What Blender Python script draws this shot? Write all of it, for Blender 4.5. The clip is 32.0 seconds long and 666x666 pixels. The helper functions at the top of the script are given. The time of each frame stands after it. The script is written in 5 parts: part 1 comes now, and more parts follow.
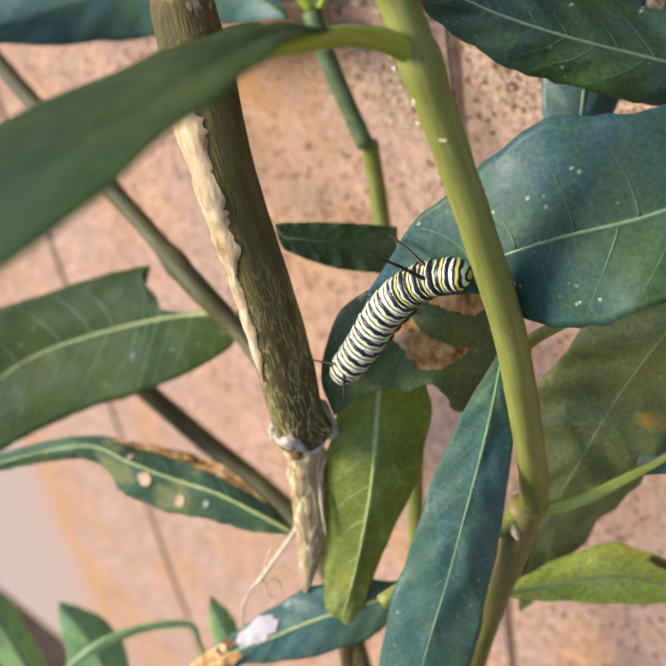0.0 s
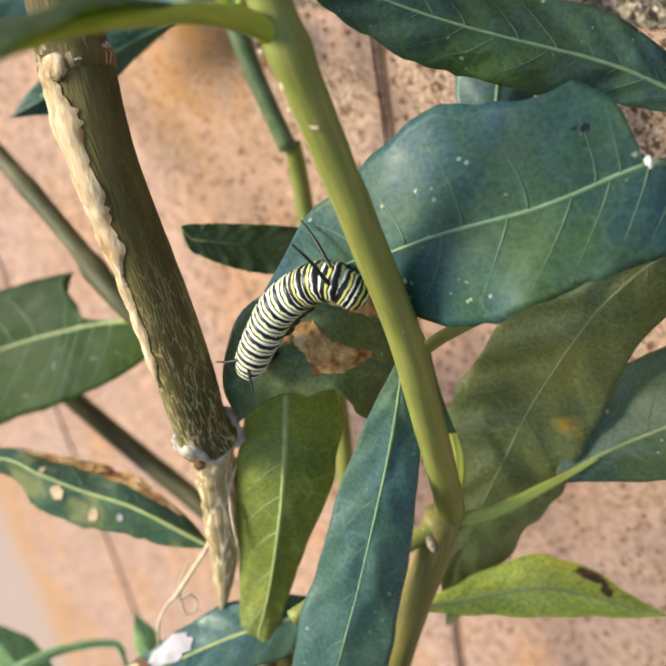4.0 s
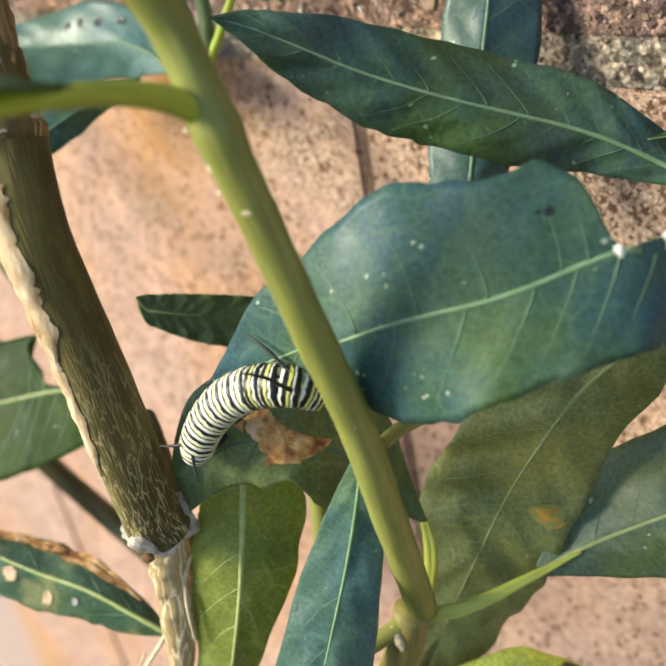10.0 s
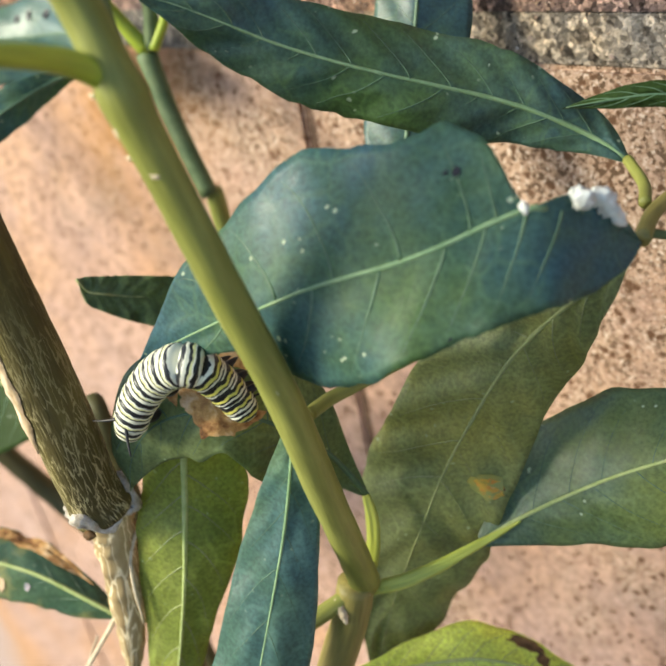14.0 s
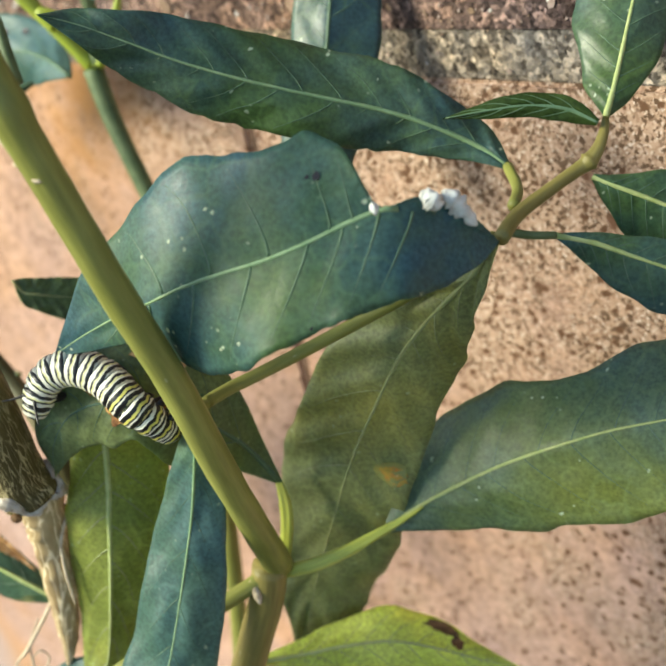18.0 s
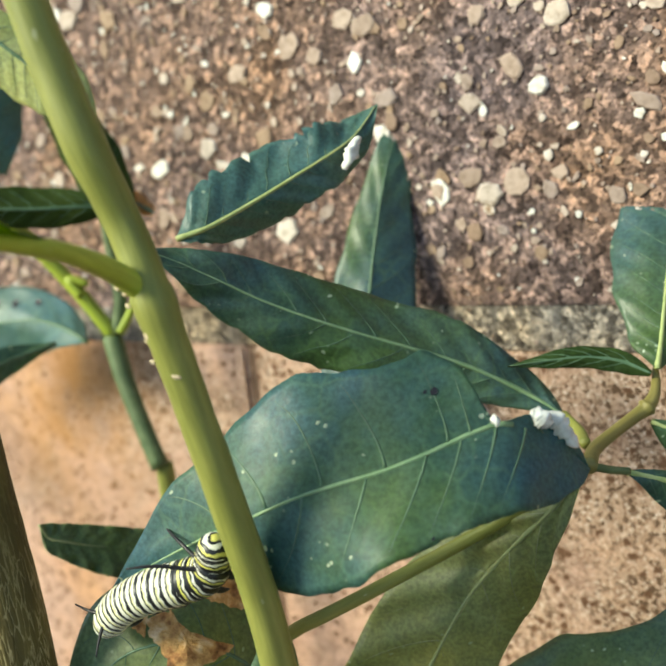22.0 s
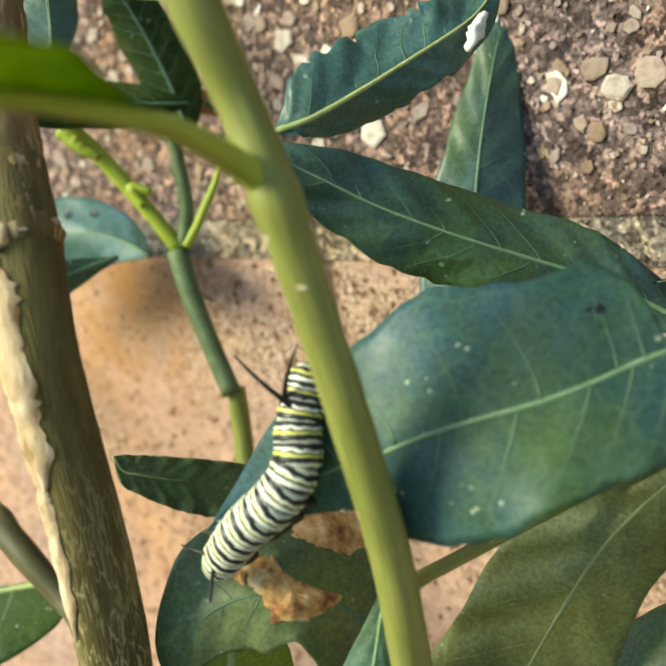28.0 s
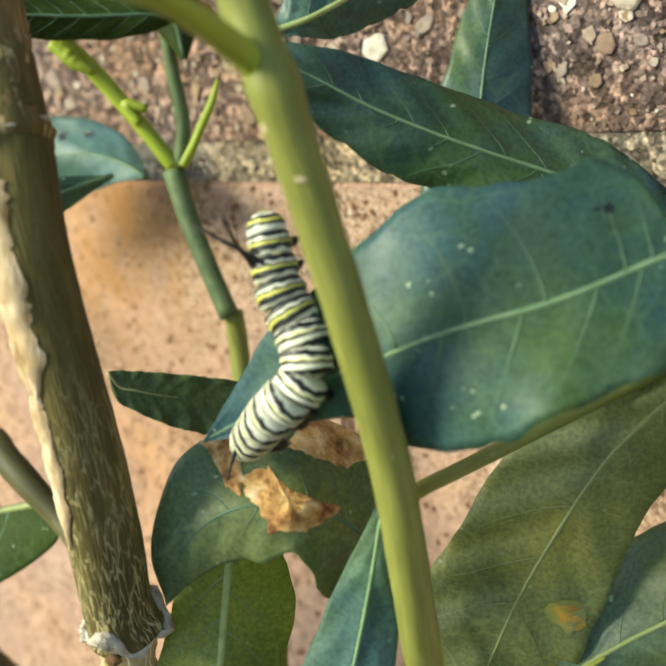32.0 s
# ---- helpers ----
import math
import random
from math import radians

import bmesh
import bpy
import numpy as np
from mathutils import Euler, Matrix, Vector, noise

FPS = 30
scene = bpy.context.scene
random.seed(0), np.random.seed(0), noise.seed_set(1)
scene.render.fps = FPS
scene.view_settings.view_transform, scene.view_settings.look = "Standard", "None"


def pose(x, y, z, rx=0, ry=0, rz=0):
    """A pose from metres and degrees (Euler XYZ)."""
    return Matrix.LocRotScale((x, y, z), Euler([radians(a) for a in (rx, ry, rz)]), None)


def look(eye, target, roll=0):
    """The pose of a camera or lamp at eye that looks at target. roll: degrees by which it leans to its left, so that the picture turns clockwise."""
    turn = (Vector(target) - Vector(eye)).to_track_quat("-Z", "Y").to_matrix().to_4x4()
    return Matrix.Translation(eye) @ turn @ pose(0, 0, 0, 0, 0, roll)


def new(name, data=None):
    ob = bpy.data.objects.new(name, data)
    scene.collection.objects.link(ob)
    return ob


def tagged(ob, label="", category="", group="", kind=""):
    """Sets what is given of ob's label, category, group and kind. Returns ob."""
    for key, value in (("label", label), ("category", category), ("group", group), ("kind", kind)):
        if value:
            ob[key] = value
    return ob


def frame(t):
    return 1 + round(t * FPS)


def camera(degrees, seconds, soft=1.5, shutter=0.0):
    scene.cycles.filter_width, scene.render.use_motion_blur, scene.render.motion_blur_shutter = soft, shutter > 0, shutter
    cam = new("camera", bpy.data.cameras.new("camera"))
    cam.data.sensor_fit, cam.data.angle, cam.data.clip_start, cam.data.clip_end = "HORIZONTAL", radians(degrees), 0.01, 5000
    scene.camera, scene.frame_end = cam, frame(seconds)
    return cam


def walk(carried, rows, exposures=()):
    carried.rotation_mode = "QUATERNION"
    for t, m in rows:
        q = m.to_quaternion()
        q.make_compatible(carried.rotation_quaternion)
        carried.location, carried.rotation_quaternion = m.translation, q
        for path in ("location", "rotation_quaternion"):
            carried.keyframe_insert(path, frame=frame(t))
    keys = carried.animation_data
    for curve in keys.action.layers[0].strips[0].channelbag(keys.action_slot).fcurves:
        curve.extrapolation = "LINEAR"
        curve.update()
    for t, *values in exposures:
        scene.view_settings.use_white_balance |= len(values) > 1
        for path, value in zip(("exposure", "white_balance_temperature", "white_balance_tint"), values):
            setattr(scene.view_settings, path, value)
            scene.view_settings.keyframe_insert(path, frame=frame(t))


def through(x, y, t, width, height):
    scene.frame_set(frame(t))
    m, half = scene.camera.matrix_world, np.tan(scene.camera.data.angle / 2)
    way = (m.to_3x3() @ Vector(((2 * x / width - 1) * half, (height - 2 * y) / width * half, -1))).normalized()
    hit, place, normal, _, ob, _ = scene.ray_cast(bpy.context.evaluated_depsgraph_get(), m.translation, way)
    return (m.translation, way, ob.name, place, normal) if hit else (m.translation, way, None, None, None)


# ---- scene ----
cam = camera(38.0, 32.0, soft=2.2)
PATH = [
    (0, -0.0046, -0.2395, 0.3090, 56.68, 9.34, 41.65),
    (0.5, -0.0042, -0.2366, 0.3091, 56.65, 9.31, 41.66),
    (1, -0.0062, -0.2363, 0.3105, 56.68, 9.36, 41.53),
    (1.5, -0.0023, -0.2370, 0.3106, 56.85, 9.41, 41.50),
    (2, -0.0003, -0.2342, 0.3102, 56.93, 9.31, 40.99),
    (2.5, 0.0042, -0.2318, 0.3076, 57.13, 9.22, 41.01),
    (3, 0.0056, -0.2262, 0.3021, 57.30, 9.20, 40.90),
    (3.5, 0.0041, -0.2253, 0.2989, 57.37, 9.09, 40.55),
    (5.5, 0.0052, -0.2159, 0.2995, 58.00, 9.12, 41.08),
    (6, -0.0006, -0.2133, 0.3027, 58.15, 9.09, 40.95),
    (6.5, -0.0028, -0.2130, 0.3039, 58.20, 9.00, 40.67),
    (7, 0.0002, -0.2094, 0.3023, 58.25, 8.94, 40.87),
    (7.5, -0.0000, -0.2083, 0.3009, 58.63, 9.04, 41.00),
    (8, 0.0004, -0.2072, 0.2998, 59.08, 9.09, 41.38),
    (8.5, -0.0008, -0.2086, 0.3014, 59.25, 9.11, 41.64),
    (9, -0.0001, -0.2078, 0.2999, 59.26, 9.08, 41.55),
    (9.5, 0.0021, -0.2053, 0.2964, 59.53, 9.22, 41.60),
    (10, 0.0008, -0.2029, 0.2978, 59.61, 9.25, 41.47),
    (10.5, 0.0041, -0.2008, 0.2980, 59.63, 9.26, 41.37),
    (11, 0.0070, -0.1991, 0.2945, 59.57, 9.32, 41.31),
    (11.5, 0.0045, -0.1975, 0.2937, 59.70, 9.41, 41.30),
    (12, 0.0035, -0.1942, 0.2936, 59.96, 9.46, 41.54),
    (12.5, 0.0031, -0.1940, 0.2943, 59.94, 9.43, 41.41),
    (13, 0.0017, -0.1945, 0.2961, 59.85, 9.56, 41.07),
    (13.5, 0.0088, -0.1939, 0.2926, 60.20, 9.85, 41.22),
    (14, 0.0124, -0.2000, 0.2911, 59.86, 9.95, 40.40),
    (14.5, 0.0109, -0.2002, 0.2946, 59.32, 9.86, 39.72),
    (15, 0.0199, -0.1955, 0.2913, 59.69, 10.37, 40.13),
    (15.5, 0.0241, -0.1951, 0.2886, 59.67, 10.35, 39.72),
    (17.5, 0.0364, -0.1925, 0.2856, 60.27, 10.48, 40.28),
    (18, 0.0402, -0.1948, 0.2905, 60.82, 10.46, 41.29),
    (18.5, 0.0390, -0.1984, 0.2975, 61.45, 10.22, 42.35),
    (19, 0.0394, -0.2002, 0.3024, 61.24, 9.82, 41.25),
    (19.5, 0.0321, -0.2014, 0.3031, 61.56, 9.72, 41.97),
    (20, 0.0236, -0.2085, 0.3028, 62.49, 9.79, 43.41),
    (20.5, 0.0111, -0.2249, 0.3037, 62.07, 8.94, 41.76),
    (21, 0.0186, -0.2254, 0.3016, 65.80, 9.24, 40.62),
    (21.5, 0.0276, -0.2298, 0.3146, 77.14, 7.38, 34.58),
    (22, 0.0119, -0.2312, 0.2769, 80.13, 6.11, 34.62),
    (22.5, 0.0082, -0.2396, 0.2827, 78.98, 6.03, 34.93),
    (23, -0.0021, -0.2408, 0.2702, 78.52, 5.35, 35.11),
    (23.5, -0.0096, -0.2363, 0.2667, 78.23, 5.57, 35.29),
    (24, -0.0122, -0.2332, 0.2654, 78.25, 5.55, 35.55),
    (24.5, -0.0117, -0.2323, 0.2693, 78.28, 5.76, 35.77),
    (25, -0.0088, -0.2295, 0.2701, 78.62, 6.03, 36.41),
    (25.5, -0.0091, -0.2296, 0.2695, 78.61, 5.96, 36.36),
    (27.5, -0.0112, -0.2225, 0.2697, 78.15, 6.01, 36.79),
    (28, -0.0182, -0.2209, 0.2712, 75.91, 5.97, 35.99),
    (28.5, -0.0207, -0.2227, 0.2609, 76.00, 5.78, 37.67),
    (29, -0.0285, -0.2232, 0.2625, 75.34, 5.38, 37.61),
    (29.5, -0.0244, -0.2193, 0.2615, 73.64, 5.62, 37.41),
    (30, -0.0264, -0.2207, 0.2610, 72.85, 5.29, 37.78),
    (30.5, -0.0225, -0.2181, 0.2606, 72.67, 5.27, 36.83),
    (31, -0.0228, -0.2196, 0.2605, 72.27, 5.96, 36.10),
    (31.5, -0.0220, -0.2184, 0.2608, 72.64, 5.37, 36.30),
    (32, -0.0201, -0.2196, 0.2635, 72.84, 5.61, 36.04),
]
cam.data.dof.use_dof, cam.data.dof.focus_distance, cam.data.dof.aperture_fstop = True, 0.19, 18.0
walk(cam, [(t, pose(x, y, z, a, b, c)) for t, x, y, z, a, b, c in PATH], [(0, 1.07, 6350, 13), (5, 1.19, 6550, 6), (14, 1.3, 6650, 5), (24, 1.2, 6700, -4), (32, 1.2, 6900, -5)])

# ---- sky and sun ----
world = bpy.data.worlds.new("sky")
scene.world = world
world.use_nodes = True
wn, wl = world.node_tree.nodes, world.node_tree.links
sky = wn.new("ShaderNodeTexSky")
sky.sky_type, sky.sun_disc = "NISHITA", False
sky.ozone_density, sky.dust_density = 2.0, 0.6
sky.sun_elevation, sky.sun_rotation = radians(36), radians(225)
wn["Background"].inputs["Strength"].default_value = 0.105
wl.new(sky.outputs["Color"], wn["Background"].inputs["Color"])
sun = new("sun", bpy.data.lights.new("sun", "SUN"))
sun.data.energy, sun.data.angle, sun.data.color = 2.7, radians(20), (1.0, 0.95, 0.76)
sun.matrix_world = look((-0.52, -0.7, 0.5), (0, 0, 0))

# ---- materials ----
def material(name, rough=0.6, spec=0.5, coat=0.0):
    m = bpy.data.materials.new(name)
    m.use_nodes = True
    b = m.node_tree.nodes["Principled BSDF"]
    b.inputs["Roughness"].default_value = rough
    b.inputs["Specular IOR Level"].default_value = spec
    b.inputs["Coat Weight"].default_value = coat
    return m, m.node_tree.nodes, m.node_tree.links, b


def noise_ramp(nodes, links, scale, stops, coord="Object", detail=6.0, rough=0.6, kind="noise", stretch=None, warp=0.0):
    """A noise at that scale (per metre) turned into colours."""
    if coord == "Grain":
        tc = nodes.new("ShaderNodeAttribute")
        tc.attribute_name = "grain"
        src = tc.outputs["Vector"]
    else:
        tc = nodes.new("ShaderNodeTexCoord")
        src = tc.outputs[coord]
    if stretch:
        mp = nodes.new("ShaderNodeMapping")
        mp.inputs["Scale"].default_value = stretch
        links.new(src, mp.inputs["Vector"])
        src = mp.outputs["Vector"]
    if kind in ("voronoi", "edge", "cell"):
        n = nodes.new("ShaderNodeTexVoronoi")
        n.inputs["Scale"].default_value = scale
        if kind == "edge":
            n.feature = "DISTANCE_TO_EDGE"
        value = n.outputs["Color" if kind == "cell" else "Distance"]
    else:
        n = nodes.new("ShaderNodeTexNoise")
        n.inputs["Scale"].default_value, n.inputs["Detail"].default_value, n.inputs["Roughness"].default_value = scale, detail, rough
        value = n.outputs["Fac"]
    if warp:
        wz, ad = nodes.new("ShaderNodeTexNoise"), nodes.new("ShaderNodeMix")
        wz.inputs["Scale"].default_value = scale * 1.3
        ad.data_type, ad.blend_type = "RGBA", "ADD"
        ad.inputs[0].default_value = warp / scale
        links.new(src, wz.inputs["Vector"])
        links.new(src, ad.inputs[6])
        links.new(wz.outputs["Color"], ad.inputs[7])
        src = ad.outputs[2]
    links.new(src, n.inputs["Vector"])
    r = nodes.new("ShaderNodeValToRGB")
    els = r.color_ramp.elements
    while len(els) > 2:
        els.remove(els[-1])
    for i, (p, c) in enumerate(stops):
        e = els[i] if i < 2 else els.new(p)
        e.position, e.color = p, (*c, 1)
    links.new(value, r.inputs["Fac"])
    return r.outputs["Color"], value


def mix(nodes, links, fac, a, b, how="MIX"):
    n = nodes.new("ShaderNodeMix")
    n.data_type, n.blend_type = "RGBA", how
    for sock, v in ((n.inputs[0], fac), (n.inputs[6], a), (n.inputs[7], b)):
        if isinstance(v, (int, float)):
            sock.default_value = v if sock == n.inputs[0] else (v, v, v, 1)
        elif isinstance(v, tuple):
            sock.default_value = (*v, 1)
        else:
            links.new(v, sock)
    return n.outputs[2]


def bump(nodes, links, b, value, strength, distance):
    n = nodes.new("ShaderNodeBump")
    n.inputs["Strength"].default_value, n.inputs["Distance"].default_value = strength, distance
    links.new(value, n.inputs["Height"])
    links.new(n.outputs["Normal"], b.inputs["Normal"])


def leaf_material(name, dark, light, blotch=None, spec=0.5, dots=0.5, rough=0.4, tint=(1.5, 2.0, 0.55), through=0.3, coat=0.1, sheen=None, sheen_at=0.45):
    m, n, l, b = material(name, rough, spec, coat)
    b.inputs["Coat Roughness"].default_value = 0.3
    c, v = noise_ramp(n, l, 45, [(0.32, dark), (0.68, light)], detail=5.0)
    # blue sky reflection painted into the leaf colour in noise patches
    if sheen:
        sky_sheen, _ = noise_ramp(n, l, 24, [(sheen_at, (0, 0, 0)), (sheen_at + 0.22, (0.75, 0.75, 0.75))], detail=5.0)
        c = mix(n, l, sky_sheen, c, sheen)
    yel, _ = noise_ramp(n, l, 28, [(0.45, (1, 1, 1)), (0.7, (1.45, 1.2, 0.75))], detail=3.0)
    c = mix(n, l, 1.0, c, yel, "MULTIPLY")
    fine, fv = noise_ramp(n, l, 1100, [(0.35, (0.76, 0.76, 0.76)), (0.65, (1.2, 1.2, 1.2))], detail=3.0)
    c = mix(n, l, 1.0, c, fine, "MULTIPLY")
    # fine net of veins with raised cells between
    net, nv = noise_ramp(n, l, 150, [(0.0, (1, 1, 1)), (0.035, (0.7, 0.7, 0.7)), (0.09, (0, 0, 0))], kind="edge", warp=0.5)
    patchy, _ = noise_ramp(n, l, 60, [(0.42, (0.02, 0.02, 0.02)), (0.66, (0.19, 0.19, 0.19))], detail=3.0)
    pale = tuple(min(1, 2.3 * x + 0.03) for x in light)
    c = mix(n, l, mix(n, l, 1.0, net, patchy, "MULTIPLY"), c, pale)
    if blotch:
        bl, _ = noise_ramp(n, l, 55, [(0.56, (0, 0, 0)), (0.64, (0.9, 0.9, 0.9))], detail=5.0)
        c = mix(n, l, bl, c, blotch)
    if dots:
        dv, _ = noise_ramp(n, l, 330, [(0.0, (1, 1, 1)), (0.11, (1, 1, 1)), (0.17, (0, 0, 0))], kind="voronoi", warp=0.6)
        keep, _ = noise_ramp(n, l, 140, [(0.54, (0, 0, 0)), (0.6, (dots, dots, dots))], detail=2.0)
        c = mix(n, l, mix(n, l, 1.0, dv, keep, "MULTIPLY"), c, (0.5, 0.56, 0.42))
    l.new(c, b.inputs["Base Color"])
    gloss, _ = noise_ramp(n, l, 130, [(0.3, (rough - 0.08,) * 3), (0.7, (rough + 0.16,) * 3)], detail=4.0)
    l.new(gloss, b.inputs["Roughness"])
    b1, b2 = n.new("ShaderNodeBump"), n.new("ShaderNodeBump")
    b1.inputs["Strength"].default_value, b1.inputs["Distance"].default_value = 0.13, 0.0012
    l.new(nv, b1.inputs["Height"])
    b2.inputs["Strength"].default_value, b2.inputs["Distance"].default_value = 0.25, 0.0003
    l.new(fv, b2.inputs["Height"])
    l.new(b1.outputs["Normal"], b2.inputs["Normal"])
    l.new(b2.outputs["Normal"], b.inputs["Normal"])
    l.new(b2.outputs["Normal"], b.inputs["Coat Normal"])
    out = n["Material Output"]
    tr, mx = n.new("ShaderNodeBsdfTranslucent"), n.new("ShaderNodeMixShader")
    l.new(mix(n, l, 1.0, c, tint, "MULTIPLY"), tr.inputs["Color"])
    mx.inputs["Fac"].default_value = through
    l.new(b.outputs["BSDF"], mx.inputs[1])
    l.new(tr.outputs["BSDF"], mx.inputs[2])
    l.new(mx.outputs["Shader"], out.inputs["Surface"])
    return m


LEAF_BLUE = leaf_material("leaf_blue_green", (0.042, 0.098, 0.034), (0.08, 0.145, 0.06), sheen=(0.048, 0.125, 0.19), sheen_at=0.4, dots=0.9, coat=0.04, rough=0.5, spec=0.42)
LEAF_COOL = leaf_material("leaf_cool_green", (0.046, 0.098, 0.03), (0.084, 0.145, 0.042), sheen=(0.052, 0.112, 0.15), sheen_at=0.35, dots=0.8, coat=0.12)
LEAF_WAXY = leaf_material("leaf_waxy_blue", (0.055, 0.125, 0.095), (0.09, 0.165, 0.13), sheen=(0.075, 0.165, 0.2), sheen_at=0.38, coat=0.2)
LEAF_SAGE = leaf_material("leaf_sage_green", (0.085, 0.13, 0.05), (0.14, 0.19, 0.075), sheen=(0.1, 0.17, 0.17), sheen_at=0.46, dots=0.9, coat=0.1)
LEAF_DROOP = leaf_material("leaf_grey_green", (0.11, 0.155, 0.075), (0.17, 0.215, 0.11), dots=0.7, spec=0.35, coat=0.03)
LEAF_MID = leaf_material("leaf_mid_green", (0.065, 0.11, 0.035), (0.11, 0.15, 0.06))
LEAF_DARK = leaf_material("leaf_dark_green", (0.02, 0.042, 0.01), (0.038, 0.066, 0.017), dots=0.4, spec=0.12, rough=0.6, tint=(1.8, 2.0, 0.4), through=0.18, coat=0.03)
LEAF_OLIVE = leaf_material("leaf_olive", (0.2, 0.235, 0.045), (0.3, 0.325, 0.085), dots=0.5, rough=0.45, through=0.4)
LEAF_MOSS = leaf_material("leaf_moss_green", (0.185, 0.212, 0.088), (0.275, 0.295, 0.135), dots=0.6, rough=0.45, tint=(1.4, 1.8, 0.7), through=0.35)
LEAF_BRIGHT = leaf_material("leaf_yellow_green", (0.44, 0.46, 0.08), (0.6, 0.6, 0.18), dots=0.2, through=0.4)
LEAF_PALE = leaf_material("leaf_pale_underside", (0.24, 0.3, 0.12), (0.34, 0.38, 0.2), dots=0.2, rough=0.55)
LEAF_WEED = leaf_material("weed_leaf", (0.2, 0.34, 0.17), (0.3, 0.44, 0.24), dots=0.0, rough=0.5)
LEAF_WORN = leaf_material("leaf_worn", (0.045, 0.1, 0.06), (0.09, 0.155, 0.095), blotch=(0.27, 0.27, 0.12))
# arching leaf: dark top, underside with the backlit glow put into its colour
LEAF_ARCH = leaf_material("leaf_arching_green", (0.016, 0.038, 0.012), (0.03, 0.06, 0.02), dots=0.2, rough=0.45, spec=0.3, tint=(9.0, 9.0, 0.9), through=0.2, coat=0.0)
LEAF_LIT = leaf_material("leaf_backlit_underside", (0.4, 0.47, 0.015), (0.55, 0.6, 0.04), dots=0.0, rough=0.5, tint=(1.5, 1.5, 0.7), through=0.8, coat=0.0)
LEAF_DRY = leaf_material("leaf_dry_brown", (0.3, 0.14, 0.05), (0.5, 0.28, 0.12), dots=0.0, rough=0.8)


def plain(name, stops, scale, rough=0.6, spec=0.4, relief=0.3, dist=0.0003, stretch=None, coord="Object"):
    m, n, l, b = material(name, rough, spec)
    c, v = noise_ramp(n, l, scale, stops, coord, stretch=stretch)
    l.new(c, b.inputs["Base Color"])
    bump(n, l, b, v, relief, dist)
    return m


VEIN = plain("leaf_vein", [(0.3, (0.3, 0.37, 0.11)), (0.7, (0.48, 0.52, 0.22))], 400)
DRY_PATCH = plain("dry_leaf_patch", [(0.3, (0.09, 0.035, 0.01)), (0.4, (0.36, 0.16, 0.055)), (0.52, (0.62, 0.34, 0.12)), (0.66, (0.8, 0.57, 0.34))], 260, 0.8, relief=1.0, dist=0.0012)
YELLOW_PATCH = plain("yellow_leaf_patch", [(0.34, (0.3, 0.26, 0.05)), (0.46, (0.5, 0.3, 0.05)), (0.6, (0.5, 0.17, 0.04))], 300, 0.6)
HALO = plain("yellowing_leaf", [(0.3, (0.2, 0.23, 0.085)), (0.7, (0.33, 0.29, 0.07))], 300, 0.5)
PALE_PATCH = plain("pale_leaf_patch", [(0.3, (0.4, 0.33, 0.34)), (0.7, (0.7, 0.62, 0.62))], 300, 0.8)
TAN_SPOT = plain("tan_leaf_spot", [(0.3, (0.32, 0.25, 0.12)), (0.5, (0.56, 0.38, 0.23)), (0.7, (0.68, 0.5, 0.38))], 260, 0.8)
BROWN_FLECK = plain("brown_fleck", [(0.3, (0.06, 0.03, 0.01)), (0.7, (0.25, 0.13, 0.05))], 400, 0.8)
VEIN_DULL = plain("leaf_vein_dull", [(0.3, (0.075, 0.14, 0.07)), (0.7, (0.125, 0.205, 0.115))], 400, 0.45)
VEIN_TEAL = plain("leaf_vein_teal", [(0.3, (0.17, 0.28, 0.13)), (0.7, (0.27, 0.38, 0.2))], 400, 0.45)
VEIN_OLIVE = plain("leaf_vein_olive", [(0.3, (0.24, 0.27, 0.1)), (0.7, (0.34, 0.37, 0.16))], 400, 0.5)
def stem_material(name, stops, fuzz=0.35):
    m, n, l, b = material(name, 0.5, 0.4)
    c, v = noise_ramp(n, l, 90, stops, "Grain", stretch=(1, 1, 0.3))
    st, sv = noise_ramp(n, l, 900, [(0.35, (0.86, 0.86, 0.82)), (0.65, (1.12, 1.12, 1.1))], "Grain", 3.0, stretch=(1, 1, 0.1))
    c = mix(n, l, 1.0, c, st, "MULTIPLY")
    dv, _ = noise_ramp(n, l, 420, [(0.0, (1, 1, 1)), (0.1, (1, 1, 1)), (0.15, (0, 0, 0))], "Grain", kind="voronoi", stretch=(1, 1, 0.4), warp=0.6)
    keep, _ = noise_ramp(n, l, 90, [(0.55, (0, 0, 0)), (0.62, (fuzz, fuzz, fuzz))], "Grain", 2.0)
    c = mix(n, l, mix(n, l, 1.0, dv, keep, "MULTIPLY"), c, (0.6, 0.6, 0.42))
    l.new(c, b.inputs["Base Color"])
    bump(n, l, b, sv, 0.3, 0.0003)
    return m


STEM = stem_material("green_stem", [(0.3, (0.175, 0.19, 0.036)), (0.7, (0.295, 0.29, 0.078))])
STEM_LOW = stem_material("brownish_stem", [(0.3, (0.17, 0.15, 0.035)), (0.7, (0.3, 0.24, 0.08))], 0.6)
STEM_DARK = plain("dark_stem", [(0.3, (0.035, 0.033, 0.008)), (0.5, (0.07, 0.062, 0.018)), (0.72, (0.15, 0.125, 0.055))], 220, coord="Grain", stretch=(1, 1, 0.2))
STEM_GREY = plain("grey_green_stem", [(0.3, (0.07, 0.11, 0.04)), (0.7, (0.14, 0.18, 0.075))], 250)
PETIOLE = stem_material("petiole", [(0.3, (0.26, 0.34, 0.022)), (0.7, (0.41, 0.46, 0.06))], 0.1)
PETIOLE_PALE = stem_material("pale_petiole", [(0.3, (0.32, 0.36, 0.04)), (0.7, (0.52, 0.53, 0.12))], 0.1)
